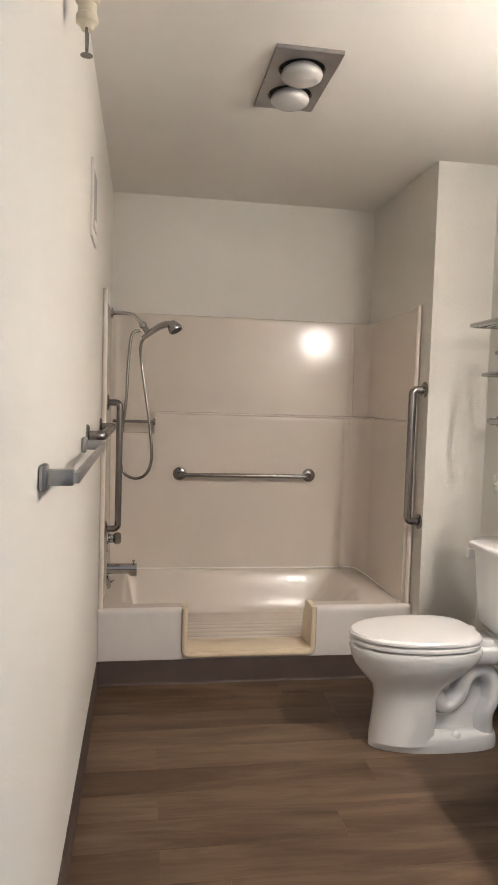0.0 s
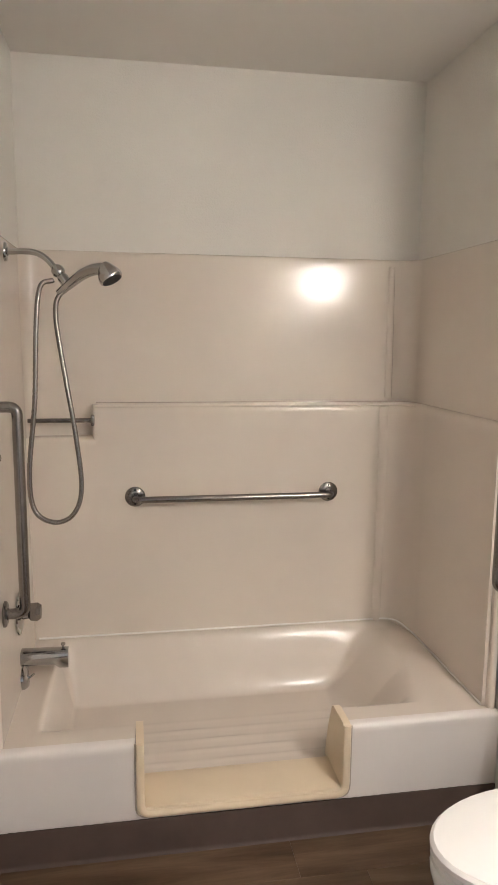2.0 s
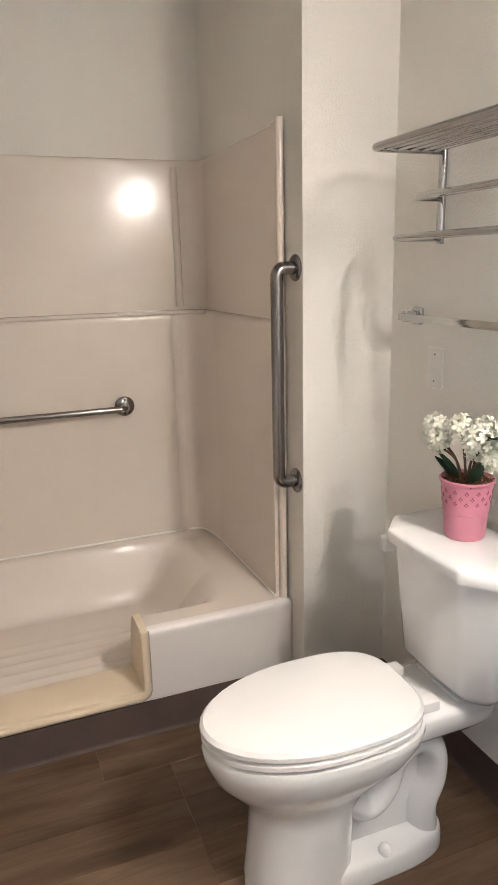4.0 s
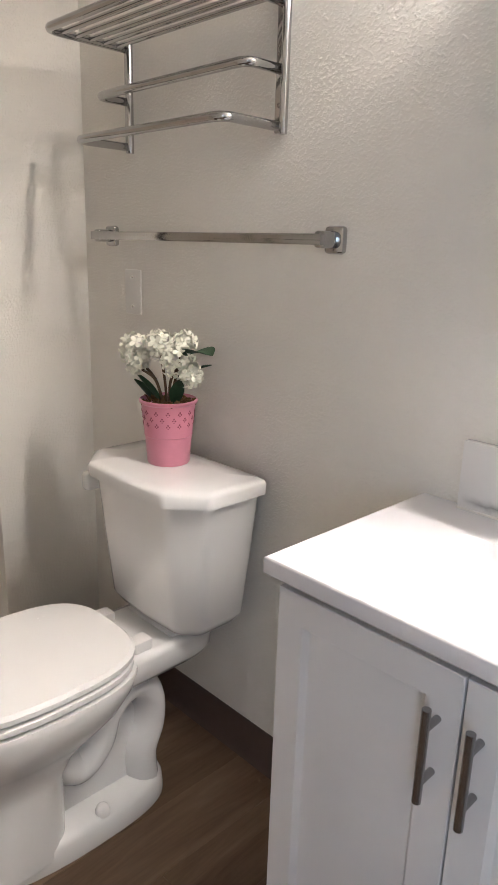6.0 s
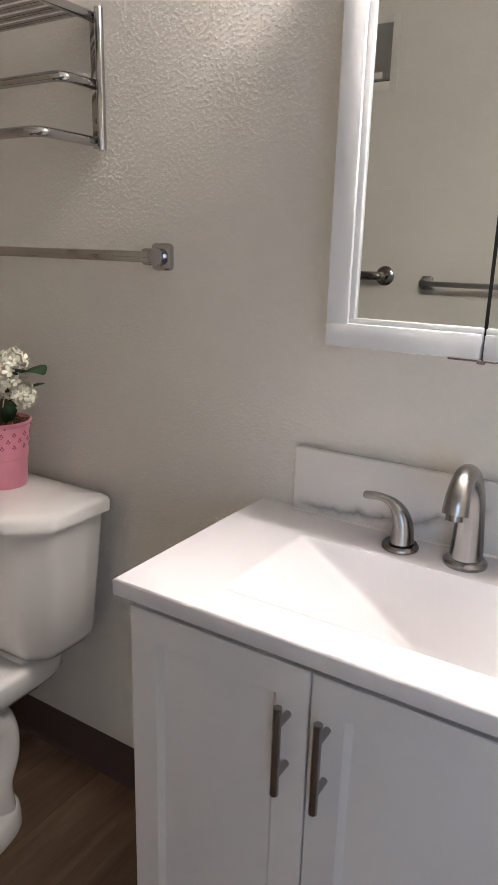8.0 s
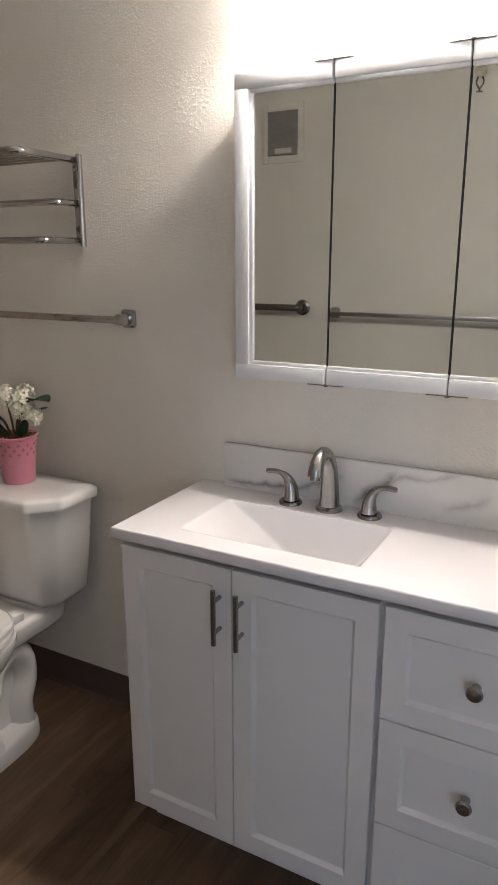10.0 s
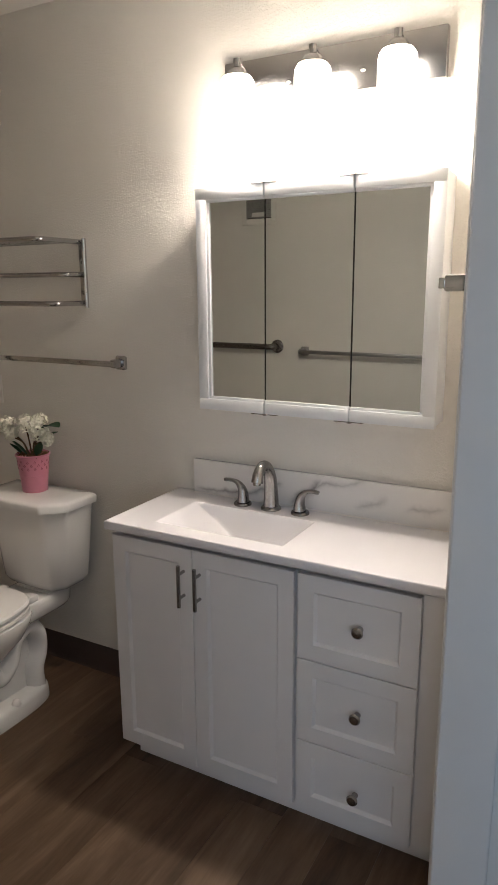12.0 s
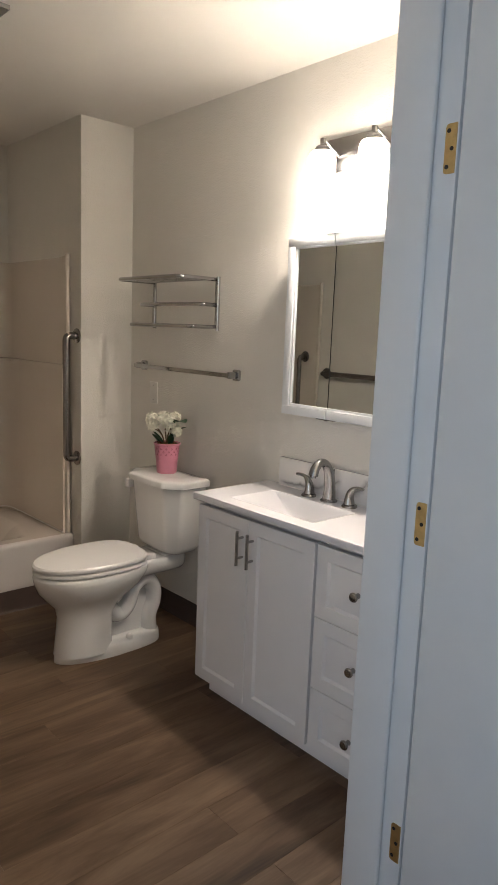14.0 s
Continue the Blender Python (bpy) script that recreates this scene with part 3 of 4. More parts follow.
hose = curve_points([(0.170, 0.335, 1.720), (0.130, 0.320, 1.695), (0.115, 0.310, 1.565), (0.105, 0.300, 1.345), (0.082, 0.290, 1.115), (0.095, 0.285, 0.995), (0.155, 0.280, 0.955), (0.215, 0.280, 0.980), (0.242, 0.285, 1.065), (0.228, 0.290, 1.235), (0.198, 0.300, 1.435), (0.178, 0.310, 1.575), (0.176, 0.325, 1.645), (0.188, 0.335, 1.677)], 22)
sub("hose", tube(hose, [0.0075 + 0.0012 * (i % 2) for i in range(len(hose))], 8), STEEL, shower, "ribbed metal hose", 80)

valve = thing("shower_valve", (0.022, 0.36, 0.64), "chrome shower valve with a clear faceted knob", "valve")
sub("escutcheon", lathe([(0.075, 0), (0.074, 0.005), (0.05, 0.010), (0.024, 0.013), (0.022, 0.03)], (0.022, 0.36, 0.64), (1, 0, 0), 32), CHROME, valve)
sub("knob", lathe([(0.02, 0), (0.031, 0.008), (0.033, 0.028), (0.024, 0.04), (0.0, 0.042)], (0.052, 0.36, 0.64), (1, 0, 0), 8), STEEL, valve, "faceted grey knob", 20)
spout = thing("tub_spout", (0.022, 0.36, 0.485), "chrome tub spout with a diverter pin", "faucet")
sp = [Vector((0.022 + 0.155 * i / 10, 0.36, 0.485 - 0.002 * i / 10)) for i in range(11)]
bm = loft([[p + Vector((0, 0.030 * math.copysign(abs(math.cos(a)) ** 0.7, math.cos(a)) * (1 - 0.012 * i), (0.027 if math.sin(a) > 0 else 0.027 + 0.014 * (i > 7)) * math.copysign(abs(math.sin(a)) ** 0.7, math.sin(a)))) for a in [2 * math.pi * k / 20 for k in range(20)]] for i, p in enumerate(sp)])
sub("spout", bm, CHROME, spout)
sub("diverter_pin", lathe([(0.004, 0), (0.004, 0.012), (0.008, 0.014), (0.008, 0.02), (0.0, 0.022)], (0.160, 0.36, 0.508), (0, 0, 1), 12), CHROME, spout)
drain = thing("overflow_plate", (0.05, 0.36, 0.35), "round chrome tub overflow plate", "drain")
sub("plate", lathe([(0.041, 0), (0.040, 0.008), (0.028, 0.018), (0.0, 0.021)], (0.023, 0.36, 0.388), (1, 0, 0.1), 28), CHROME, drain)
sub("trip_lever", tube([(0.042, 0.36, 0.388), (0.062, 0.36, 0.402)], 0.004, 8), CHROME, drain)

for o in (shower, valve, spout, drain):
    o.location.y += 0.045
valve.location.z -= 0.015
spout.location.z -= 0.02

# ---- toilet ----
TX, TY = 1.822, -0.655


def egg(x_front, x_back, half, z, n=40, p=2.0, y0=0.0):
    """An egg-shaped ring: round in front (towards -x), squarer behind."""
    half *= 0.93
    cx = x_front + (x_back - x_front) * 0.56
    out = []
    for k in range(n):
        a = 2 * math.pi * k / n
        c, s = math.cos(a), math.sin(a)
        if c < 0:
            x = cx + (cx - x_front) * -abs(c) ** (2 / p)
            y = half * math.copysign(abs(s) ** (2 / p), s)
        else:
            q = p + 1.2
            x = cx + (x_back - cx) * abs(c) ** (2 / q)
            y = half * math.copysign(abs(s) ** (2 / q), s)
        out.append(Vector((TX + x, TY + y0 + y, z)))
    return out


toilet = thing("toilet", (TX - 0.4, TY, 0), "white two-piece toilet with its lid down", "toilet")
body = bmesh.new()
# foot
loft([egg(-0.700, -0.165, 0.118, 0.0), egg(-0.700, -0.165, 0.120, 0.012), egg(-0.695, -0.168, 0.116, 0.045), egg(-0.68, -0.175, 0.106, 0.058), egg(-0.60, -0.25, 0.06, 0.062)], bm=body)
# front pedestal and bowl
loft([egg(-0.698, -0.44, 0.116, 0.03), egg(-0.688, -0.435, 0.108, 0.12), egg(-0.682, -0.43, 0.104, 0.20), egg(-0.695, -0.40, 0.112, 0.245), egg(-0.735, -0.35, 0.140, 0.285), egg(-0.768, -0.30, 0.168, 0.325), egg(-0.785, -0.27, 0.183, 0.365), egg(-0.790, -0.26, 0.188, 0.392), egg(-0.786, -0.262, 0.186, 0.402), egg(-0.77, -0.27, 0.172, 0.405)], bm=body)
# rear deck under the tank
loft([egg(-0.46, -0.035, 0.105, 0.335, p=3), egg(-0.47, -0.03, 0.118, 0.352, p=3), egg(-0.47, -0.03, 0.122, 0.392, p=3), egg(-0.465, -0.033, 0.118, 0.403, p=3), egg(-0.44, -0.05, 0.10, 0.407, p=3)], bm=body)
sub("bowl", body, CHINA, toilet, "", 60)
trap = curve_points([(TX - 0.52, TY, 0.27), (TX - 0.46, TY, 0.215), (TX - 0.40, TY, 0.165), (TX - 0.345, TY, 0.20), (TX - 0.315, TY, 0.275), (TX - 0.255, TY, 0.305), (TX - 0.205, TY, 0.26), (TX - 0.20, TY, 0.19), (TX - 0.225, TY, 0.12), (TX - 0.22, TY, 0.03)], 8)
sub("trapway", tube(trap, [0.088 - 0.006 * min(1, i / 14) for i in range(len(trap))], 20, None, 0.56), CHINA, toilet, "exposed moulded trapway", 60)
bm = bmesh.new()
box(TX - 0.47, TX - 0.19, TY - 0.034, TY + 0.034, 0.03, 0.35, 0.02, 4, bm)
sub("rear_web", bm, CHINA, toilet, "", 60)
for s in (-1, 1):
    sub("bolt_cap", lathe([(0.017, 0), (0.017, 0.008), (0.013, 0.018), (0.006, 0.023), (0.0, 0.024)], (TX - 0.365, TY + s * 0.088, 0.055), (0, 0, 1), 16), SEATP, toilet, "white plastic bolt cap")
seat = loft([egg(-0.782, -0.275, 0.180, 0.408), egg(-0.790, -0.270, 0.187, 0.413), egg(-0.790, -0.270, 0.187, 0.424), egg(-0.782, -0.276, 0.180, 0.4285)])
sub("seat", seat, SEATP, toilet, "", 35)
lid = loft([egg(-0.780, -0.276, 0.178, 0.4315), egg(-0.792, -0.268, 0.189, 0.436), egg(-0.792, -0.268, 0.189, 0.446), egg(-0.784, -0.276, 0.182, 0.4535), egg(-0.74, -0.31, 0.15, 0.4575), egg(-0.62, -0.42, 0.06, 0.4590)])
sub("seat_lid", lid, SEATP, toilet, "closed smooth white lid", 35)
for s in (-1, 1):
    sub("hinge", box(TX - 0.275, TX - 0.225, TY + s * 0.075 - 0.02, TY + s * 0.075 + 0.02, 0.404, 0.432, 0.006), SEATP, toilet)


def tank_ring(z, front, back, half, cham, soft_r=0.009):
    """Plan of the tank with cut front corners."""
    pts = [(back, half), (front + cham, half), (front, half - cham * 1.15), (front - 0.006, 0.0), (front, -half + cham * 1.15), (front + cham, -half), (back, -half)]
    out = []
    for i in range(len(pts)):
        a, b, c = (Vector((*q, 0)) for q in (pts[i - 1], pts[i], pts[(i + 1) % len(pts)]))
        u, v = a - b, c - b
        k = min(soft_r, u.length * 0.45, v.length * 0.45)
        p0, p1 = b + u.normalized() * k, b + v.normalized() * k
        for m in range(7):
            t = m / 6
            q = p0 * (1 - t) ** 2 + b * 2 * t * (1 - t) + p1 * t * t
            out.append(Vector((TX + q.x, TY + q.y, z)))
    return out


tank = loft([tank_ring(0.408, -0.150, -0.05, 0.115, 0.03, 0.017), tank_ring(0.425, -0.172, -0.03, 0.150, 0.035, 0.017), tank_ring(0.452, -0.190, -0.018, 0.170, 0.045, 0.017), tank_ring(0.61, -0.206, -0.012, 0.188, 0.055, 0.017), tank_ring(0.737, -0.216, -0.010, 0.202, 0.06, 0.017)])
sub("tank", tank, CHINA, toilet, "", 50)
tl = loft([tank_ring(0.737, -0.222, -0.006, 0.207, 0.062), tank_ring(0.742, -0.234, -0.004, 0.216, 0.066), tank_ring(0.765, -0.236, -0.004, 0.218, 0.067), tank_ring(0.772, -0.231, -0.006, 0.213, 0.066), tank_ring(0.777, -0.215, -0.014, 0.200, 0.062), tank_ring(0.7795, -0.15, -0.06, 0.14, 0.03)])
sub("tank_lid", tl, CHINA, toilet, "white tank lid with cut corners", 50)
bm = box(TX - 0.21, TX - 0.165, TY + 0.188, TY + 0.216, 0.683, 0.727, 0.008, 3)
sub("flush_lever", bm, SEATP, toilet, "white side flush lever")
sub("spout_to_tank", box(TX - 0.17, TX - 0.04, TY - 0.09, TY + 0.09, 0.398, 0.412, 0.005), CHINA, toilet)

toilet.scale = (1.0, 1.0, 1.04)

# flower pot on the tank
PX, PY, PZ = 1.722, -0.645, 0.811
pot = thing("flower_pot", (PX, PY, PZ), "pink punched tin pot of white artificial flowers on the tank", "potted plant")
sub("pot", lathe([(0.0, 0), (0.040, 0.0), (0.0415, 0.003), (0.0455, 0.055), (0.047, 0.057), (0.0465, 0.060), (0.0525, 0.118), (0.056, 0.121), (0.0565, 0.125), (0.0535, 0.127), (0.051, 0.121), (0.048, 0.112), (0.0, 0.112)], (PX, PY, PZ), n=40), PINK, pot, "pink enamelled tin pot", 30)
# small discs on the tin, coloured as the shade inside punched holes
holes = bmesh.new()
for row, dz in enumerate((0.106, 0.094, 0.082)):
    for k in range(14):
        a = 2 * math.pi * (k + 0.5 * (row % 2)) / 14
        for up, da, rr in ((0.0022, 0, 0.0017), (-0.0014, 0.052, 0.0016), (-0.0014, -0.052, 0.0016), (-0.0046, 0, 0.0011)):
            rad = 0.0466 + (dz + up - 0.060) / 0.058 * 0.0062
            n = Vector((math.cos(a + da), math.sin(a + da), -0.1)).normalized()
            lathe([(rr, 0), (rr, 0.0006), (0, 0.0007)], Vector((PX, PY, PZ + dz + up)) + Vector((math.cos(a + da), math.sin(a + da), 0)) * (rad - 0.0001), n, 8, holes)
sub("punched_pattern", holes, PINKD, pot, "three staggered rings of trefoils in punched-hole shade colour")
rng = random.Random(4)
ms = bmesh.new()
for k in range(150):
    a, r = rng.uniform(0, 6.283), 0.048 * math.sqrt(rng.random())
    p = Vector((PX + r * math.cos(a), PY + r * math.sin(a), PZ + 0.113 + rng.uniform(0, 0.008)))
    q = p + Vector((rng.uniform(-0.012, 0.012), rng.uniform(-0.012, 0.012), rng.uniform(0.0, 0.010)))
    tube([p, (p + q) / 2 + Vector((0, 0, 0.004)), q], 0.0016, 4, ms)
sub("moss", ms, MOSS, pot, "dry brown moss filling")


def petal(bm, at, n, size, turn):
    q = Vector((0, 0, 1)).rotation_difference(n)
    for i in range(4):
        a = turn + i * math.pi / 2
        pts = []
        for u, v, h in ((0.0, 0.0, 0.0), (0.45, 0.36, 0.12), (0.85, 0.30, 0.26), (1.0, 0.0, 0.22), (0.85, -0.30, 0.26), (0.45, -0.36, 0.12)):
            pts.append(bm.verts.new(at + q @ (Vector((u * math.cos(a) - v * math.sin(a), u * math.sin(a) + v * math.cos(a), h)) * size)))
        bm.faces.new(pts)


heads = ((-0.016, 0.088, 0.204, 0.033), (-0.030, 0.056, 0.184, 0.023), (-0.010, 0.012, 0.222, 0.031), (-0.020, -0.054, 0.202, 0.035), (0.018, -0.024, 0.224, 0.025), (-0.012, -0.082, 0.178, 0.022))
for dx, dy, dz, r in heads:
    dz, r = dz + 0.008, r * 0.9
    bm = bmesh.new()
    c = Vector((PX + dx, PY + dy, PZ + dz))
    for k in range(34):
        z = 1 - 2 * (k + 0.5) / 34
        a = k * 2.39996 + rng.uniform(-0.2, 0.2)
        n = Vector((math.sqrt(1 - z * z) * math.cos(a), math.sqrt(1 - z * z) * math.sin(a), z))
        petal(bm, c + n * r * rng.uniform(0.60, 1.08), (n + Vector((rng.uniform(-.3, .3), rng.uniform(-.3, .3), rng.uniform(-.3, .3)))).normalized(), rng.uniform(0.0095, 0.0135), rng.uniform(0, 1.5))
    me = mesh_of("blossom", bm, PETAL, False)
    me.transform(Matrix.Translation(-Vector(pot["origin"])))
    ob = new("blossom", me)
    ob.parent = pot
    ob["label"] = "creamy white hydrangea blossom"
    stem = curve_points([(PX + dx * 0.15, PY + dy * 0.15, PZ + 0.112), (PX + dx * 0.5, PY + dy * 0.35, PZ + 0.16), (PX + dx * 0.9, PY + dy * 0.9, PZ + dz - r * 0.6)], 5)
    sub("stem", tube(stem, 0.0028, 6), STEM, pot)


def leaf_blade(at, tip, width, sag):
    a, b = Vector(at), Vector(tip)
    d = b - a
    side = d.cross(Vector((0, 0, 1))).normalized()
    nrm = side.cross(d).normalized()
    bm = bmesh.new()
    rows = []
    for i in range(9):
        t = i / 8
        w = width * math.sin(math.pi * min(1, t * 0.93 + 0.04)) ** 0.8
        c = a + d * t - Vector((0, 0, sag * t * t))
        rows.append([c - side * w + nrm * w * 0.3, c - side * w * 0.5 + nrm * w * 0.08, c, c + side * w * 0.5 + nrm * w * 0.08, c + side * w + nrm * w * 0.3])
    vs = [[bm.verts.new(p) for p in r] for r in rows]
    vt = [[bm.verts.new(p + nrm * 0.0009) for p in r] for r in rows]
    for g in (vs, vt):
        for r0, r1 in zip(g, g[1:]):
            for j in range(4):
                bm.faces.new((r0[j], r0[j + 1], r1[j + 1], r1[j]))
    sub("leaf", bm, LEAF, pot, "", 60)


leaf_blade((PX + 0.0, PY - 0.055, PZ + 0.215), (PX - 0.01, PY - 0.135, PZ + 0.248), 0.030, 0.022)
leaf_blade((PX - 0.005, PY + 0.015, PZ + 0.115), (PX - 0.035, PY + 0.055, PZ + 0.170), 0.015, 0.0)
leaf_blade((PX + 0.0, PY - 0.02, PZ + 0.115), (PX - 0.02, PY - 0.060, PZ + 0.172), 0.014, 0.0)
leaf_blade((PX - 0.01, PY + 0.03, PZ + 0.115), (PX - 0.03, PY + 0.070, PZ + 0.16), 0.013, 0.004)
leaf_blade((PX + 0.01, PY - 0.02, PZ + 0.17), (PX + 0.03, PY - 0.09, PZ + 0.205), 0.016, 0.006)

pot.scale = (1.17, 1.17, 1.17)

# ---- towel rack, towel bars, plate on the right wall ----
RY0, RY1, RZ0, RZ1 = -0.828, -0.310, 1.510, 1.744
rack = thing("towel_rack", (W, -0.57, RZ0), "chrome wall towel rack with a slatted top shelf", "towel rack")
for y in (RY0, RY1):
    bm = box(W - 0.007, W - 0.001, y - 0.013, y + 0.015, RZ0, RZ1 + 0.006, 0.003)
    up = sub("upright", bm, CHROME, rack, "flat chrome upright with screws")
    tb = bmesh.new()
    s = -1 if y == RY0 else -1
    tube([(W - 0.012, y + s * 0.016, RZ0 - 0.004), (W - 0.012, y + s * 0.016, RZ1 + 0.008)], 0.0088, 12, tb)
    under("side_tube", tb, CHROME, up, rack)
    for z in (1.560, 1.668):
        under("screw", lathe([(0.005, 0), (0.004, 0.002), (0.0, 0.003)], (W - 0.007, y + 0.002, z), (-1, 0, 0), 10), STEEL, up, rack)


def rack_bar(name, depth, z, r):
    p = fillet([(W - 0.008, RY0 + 0.002, z), (W - depth, RY0 + 0.002, z), (W - depth, RY1 - 0.002, z), (W - 0.008, RY1 - 0.002, z)], 0.03, 8)
    sub(name, tube(p, r, 14), CHROME, rack)


rack_bar("shelf_rim", 0.222, RZ1 - 0.004, 0.0095)
rack_bar("middle_bar", 0.095, 1.624, 0.0095)
rack_bar("lower_bar", 0.155, RZ0 + 0.012, 0.0095)
for i in range(5):
    x = W - 0.04 - i * 0.036
    sub("shelf_rod", tube([(x, RY0 + 0.004, RZ1 - 0.004), (x, RY1 - 0.004, RZ1 - 0.004)], 0.006, 10), CHROME, rack)


def towel_bar(a, b, out, label, material, depth=0.062):
    """A flat square bar between two cast brackets on a wall."""
    a, b, out = Vector(a), Vector(b), Vector(out)
    along = (b - a).normalized()
    g = thing("towel_bar", tuple(a), label, "towel bar", "square towel bars")
    z = Vector((0, 0, 1))

    def block(p, l0, l1, o0, o1, z0, z1, r):
        bm = box(l0, l1, o0, o1, z0, z1, r)
        m = Matrix((( *along, 0), (*out, 0), (0, 0, 1, 0), (0, 0, 0, 1))).transposed()
        m = Matrix.Translation(p) @ m
        bmesh.ops.transform(bm, matrix=m, verts=bm.verts)
        return bm

    n = (b - a).length
    sub("bar", block(a, -0.012, n + 0.012, depth - 0.006, depth + 0.006, -0.010, 0.010, 0.0015), material, g, "", 30)
    for l in (0, n):
        br = sub("bracket", block(a, l - 0.024, l + 0.024, 0.0, 0.017, -0.026, 0.026, 0.008), material, g, "", 30)
        under("arm", block(a, l - 0.013, l + 0.013, 0.014, depth - 0.004, -0.0155, 0.0155, 0.005), material, br, g, "", 30)
    return g


towel_bar((W, -0.99, 1.308), (W, -0.23, 1.310), (-1, 0, 0), "polished chrome square towel bar above the toilet", CHROME)
towel_bar((0.0, -1.90, 1.215), (0.0, -0.98, 1.215), (1, 0, 0), "dull chrome square towel bar on the side wall", ALU, 0.07)
towel_bar((1.22, ENTRY, 1.58), (1.68, ENTRY, 1.58), (0, 1, 0), "chrome square towel bar beside the mirror cabinet", CHROME, 0.066)

plate = thing("wall_plate", (W, -0.288, 1.15), "painted blank electrical wall plate with two screws", "wall plate")
sub("plate", box(W - 0.006, W - 0.0005, -0.350, -0.280, 1.112, 1.227, 0.003), WHITEP, plate)
for z in (1.132, 1.208):
    sub("screw", lathe([(0.0035, 0), (0.003, 0.0015), (0, 0.002)], (W - 0.006, -0.315, z), (-1, 0, 0), 10), STEEL, plate)

# ---- vanity ----
VX, VY0, VY1, VTOP = 1.486, -1.237, ENTRY, 0.836
vanity = thing("vanity_cabinet", (1.7, -1.8, 0), "white shaker vanity with two doors and three drawers", "vanity cabinet")
sub("side_panel", box(VX + 0.003, W - 0.001, VY0 - 0.018, VY0, 0.070, VTOP, 0.001), VANITY, vanity)
sub("carcass", box(VX + 0.004, W - 0.003, VY1 + 0.003, VY0 - 0.019, 0.072, 0.69), VANITY, vanity)
sub("face_rail", box(VX + 0.024, VX + 0.04, VY1 + 0.003, VY0 - 0.019, 0.69, VTOP - 0.001), VANITY, vanity)
sub("toe_kick", box(VX + 0.045, W - 0.003, VY1 + 0.003, VY0 - 0.024, 0.001, 0.071), VANITY, vanity, "recessed white toe kick")
sub("filler_strip", box(VX - 0.002, VX + 0.0025, VY1 + 0.003, -2.227, 0.072, VTOP - 0.004), VANITY, vanity)
sub("face_stile", box(VX + 0.004, VX + 0.022, -1.900, -1.860, 0.691, VTOP - 0.022), VANITY, vanity)


def shaker(name, y0, y1, z0, z1, stile, bevel_in=0.0075):
    """A framed front: flat frame, small slope, recessed panel."""
    x = VX - 0.018
    rings = []
    for inset, depth in ((0.0015, 0.018), (0.0, 0.0165), (0.0, 0.0015), (0.0015, 0.0), (stile, 0.0), (stile + bevel_in, 0.0095), (stile + bevel_in + 0.001, 0.010)):
        rings.append([Vector((x + depth, y0 + inset, z0 + inset)), Vector((x + depth, y1 - inset, z0 + inset)), Vector((x + depth, y1 - inset, z1 - inset)), Vector((x + depth, y0 + inset, z1 - inset))])
    return sub(name, loft(rings), VANITY, vanity, "", 10, False)


def pull(parent, y, z0, z1):
    x = VX - 0.018
    h = under("bar_pull", tube([(x - 0.03, y, z0), (x - 0.03, y, z1)], 0.006, 14), NICKEL, parent, vanity, "brushed nickel bar pull")
    for z in (z0 + 0.028, z1 - 0.028):
        # posts are part of the pull
        bm = tube([(x + 0.001, y, z), (x - 0.03, y, z)], 0.005, 10)
        bmesh.ops.translate(bm, verts=bm.verts, vec=-Vector(vanity["origin"]))
        bm.from_mesh(h.data)
        bm.to_mesh(h.data)
        bm.free()


d1 = shaker("door", -1.5375, VY0 - 0.001, 0.078, VTOP - 0.021, 0.048)
d2 = shaker("door", -1.873, -1.5405, 0.078, VTOP - 0.021, 0.048)
pull(d1, -1.509, 0.638, 0.771)
pull(d2, -1.566, 0.638, 0.771)
for z0, z1, kz in ((0.562, VTOP - 0.021, 0.692), (0.305, 0.559, 0.438), (0.078, 0.302, 0.185)):
    dr = shaker("drawer_front", -2.225, -1.885, z0, z1, 0.048)
    under("knob", lathe([(0.009, 0), (0.009, 0.003), (0.006, 0.008), (0.006, 0.014), (0.0145, 0.020), (0.0165, 0.026), (0.013, 0.031), (0.0, 0.033)], (VX - 0.018, -2.068, kz), (-1, 0, 0), 20), NICKEL, dr, vanity, "round brushed nickel knob")

# countertop with a moulded rectangular basin
CX0, CX1, CY0, CY1, CZ, CT = 1.447, W - 0.001, -1.225, ENTRY + 0.002, 0.864, 0.028
SX0, SX1, SY0, SY1, SD = 1.515, 1.745, -1.375, -1.815, 0.125


def counter_z(x, y):
    a, b, c, d = x - SX0, SX1 - x, SY0 - y, y - SY1
    if min(a, b, c, d) <= 0:
        return CZ
    mid, half = (SX0 + SX1) / 2, (SX1 - SX0) / 2
    sides = 1 - abs((x - mid) / half) ** 2.6
    ramp_in = min(1.0, c / 0.25)
    end = math.sin(min(1.0, d / 0.13) * math.pi / 2)
    lows = sorted((sides, ramp_in, end))
    blend = max(0.0, 0.10 - (lows[1] - lows[0])) / 0.10
    return CZ - SD * max(0.0, lows[0] - 0.025 * blend * blend)


counter = thing("countertop", (1.67, -1.8, CZ), "white cultured marble vanity top with integral rectangular basin", "countertop")
bm = bmesh.new()
nx, ny = 130, 260
g = [[bm.verts.new((CX0 + 0.003 + (CX1 - CX0 - 0.003) * i / nx, CY0 - 0.003 + (CY1 - CY0 + 0.003) * j / ny, 0)) for j in range(ny + 1)] for i in range(nx + 1)]
for row in g:
    for v in row:
        v.co.z = counter_z(v.co.x, v.co.y)
for i in range(nx):
    for j in range(ny):
        bm.faces.new((g[i][j], g[i + 1][j], g[i + 1][j + 1], g[i][j + 1]))
sub("basin_top", bm, COUNTER, counter, "", 60)
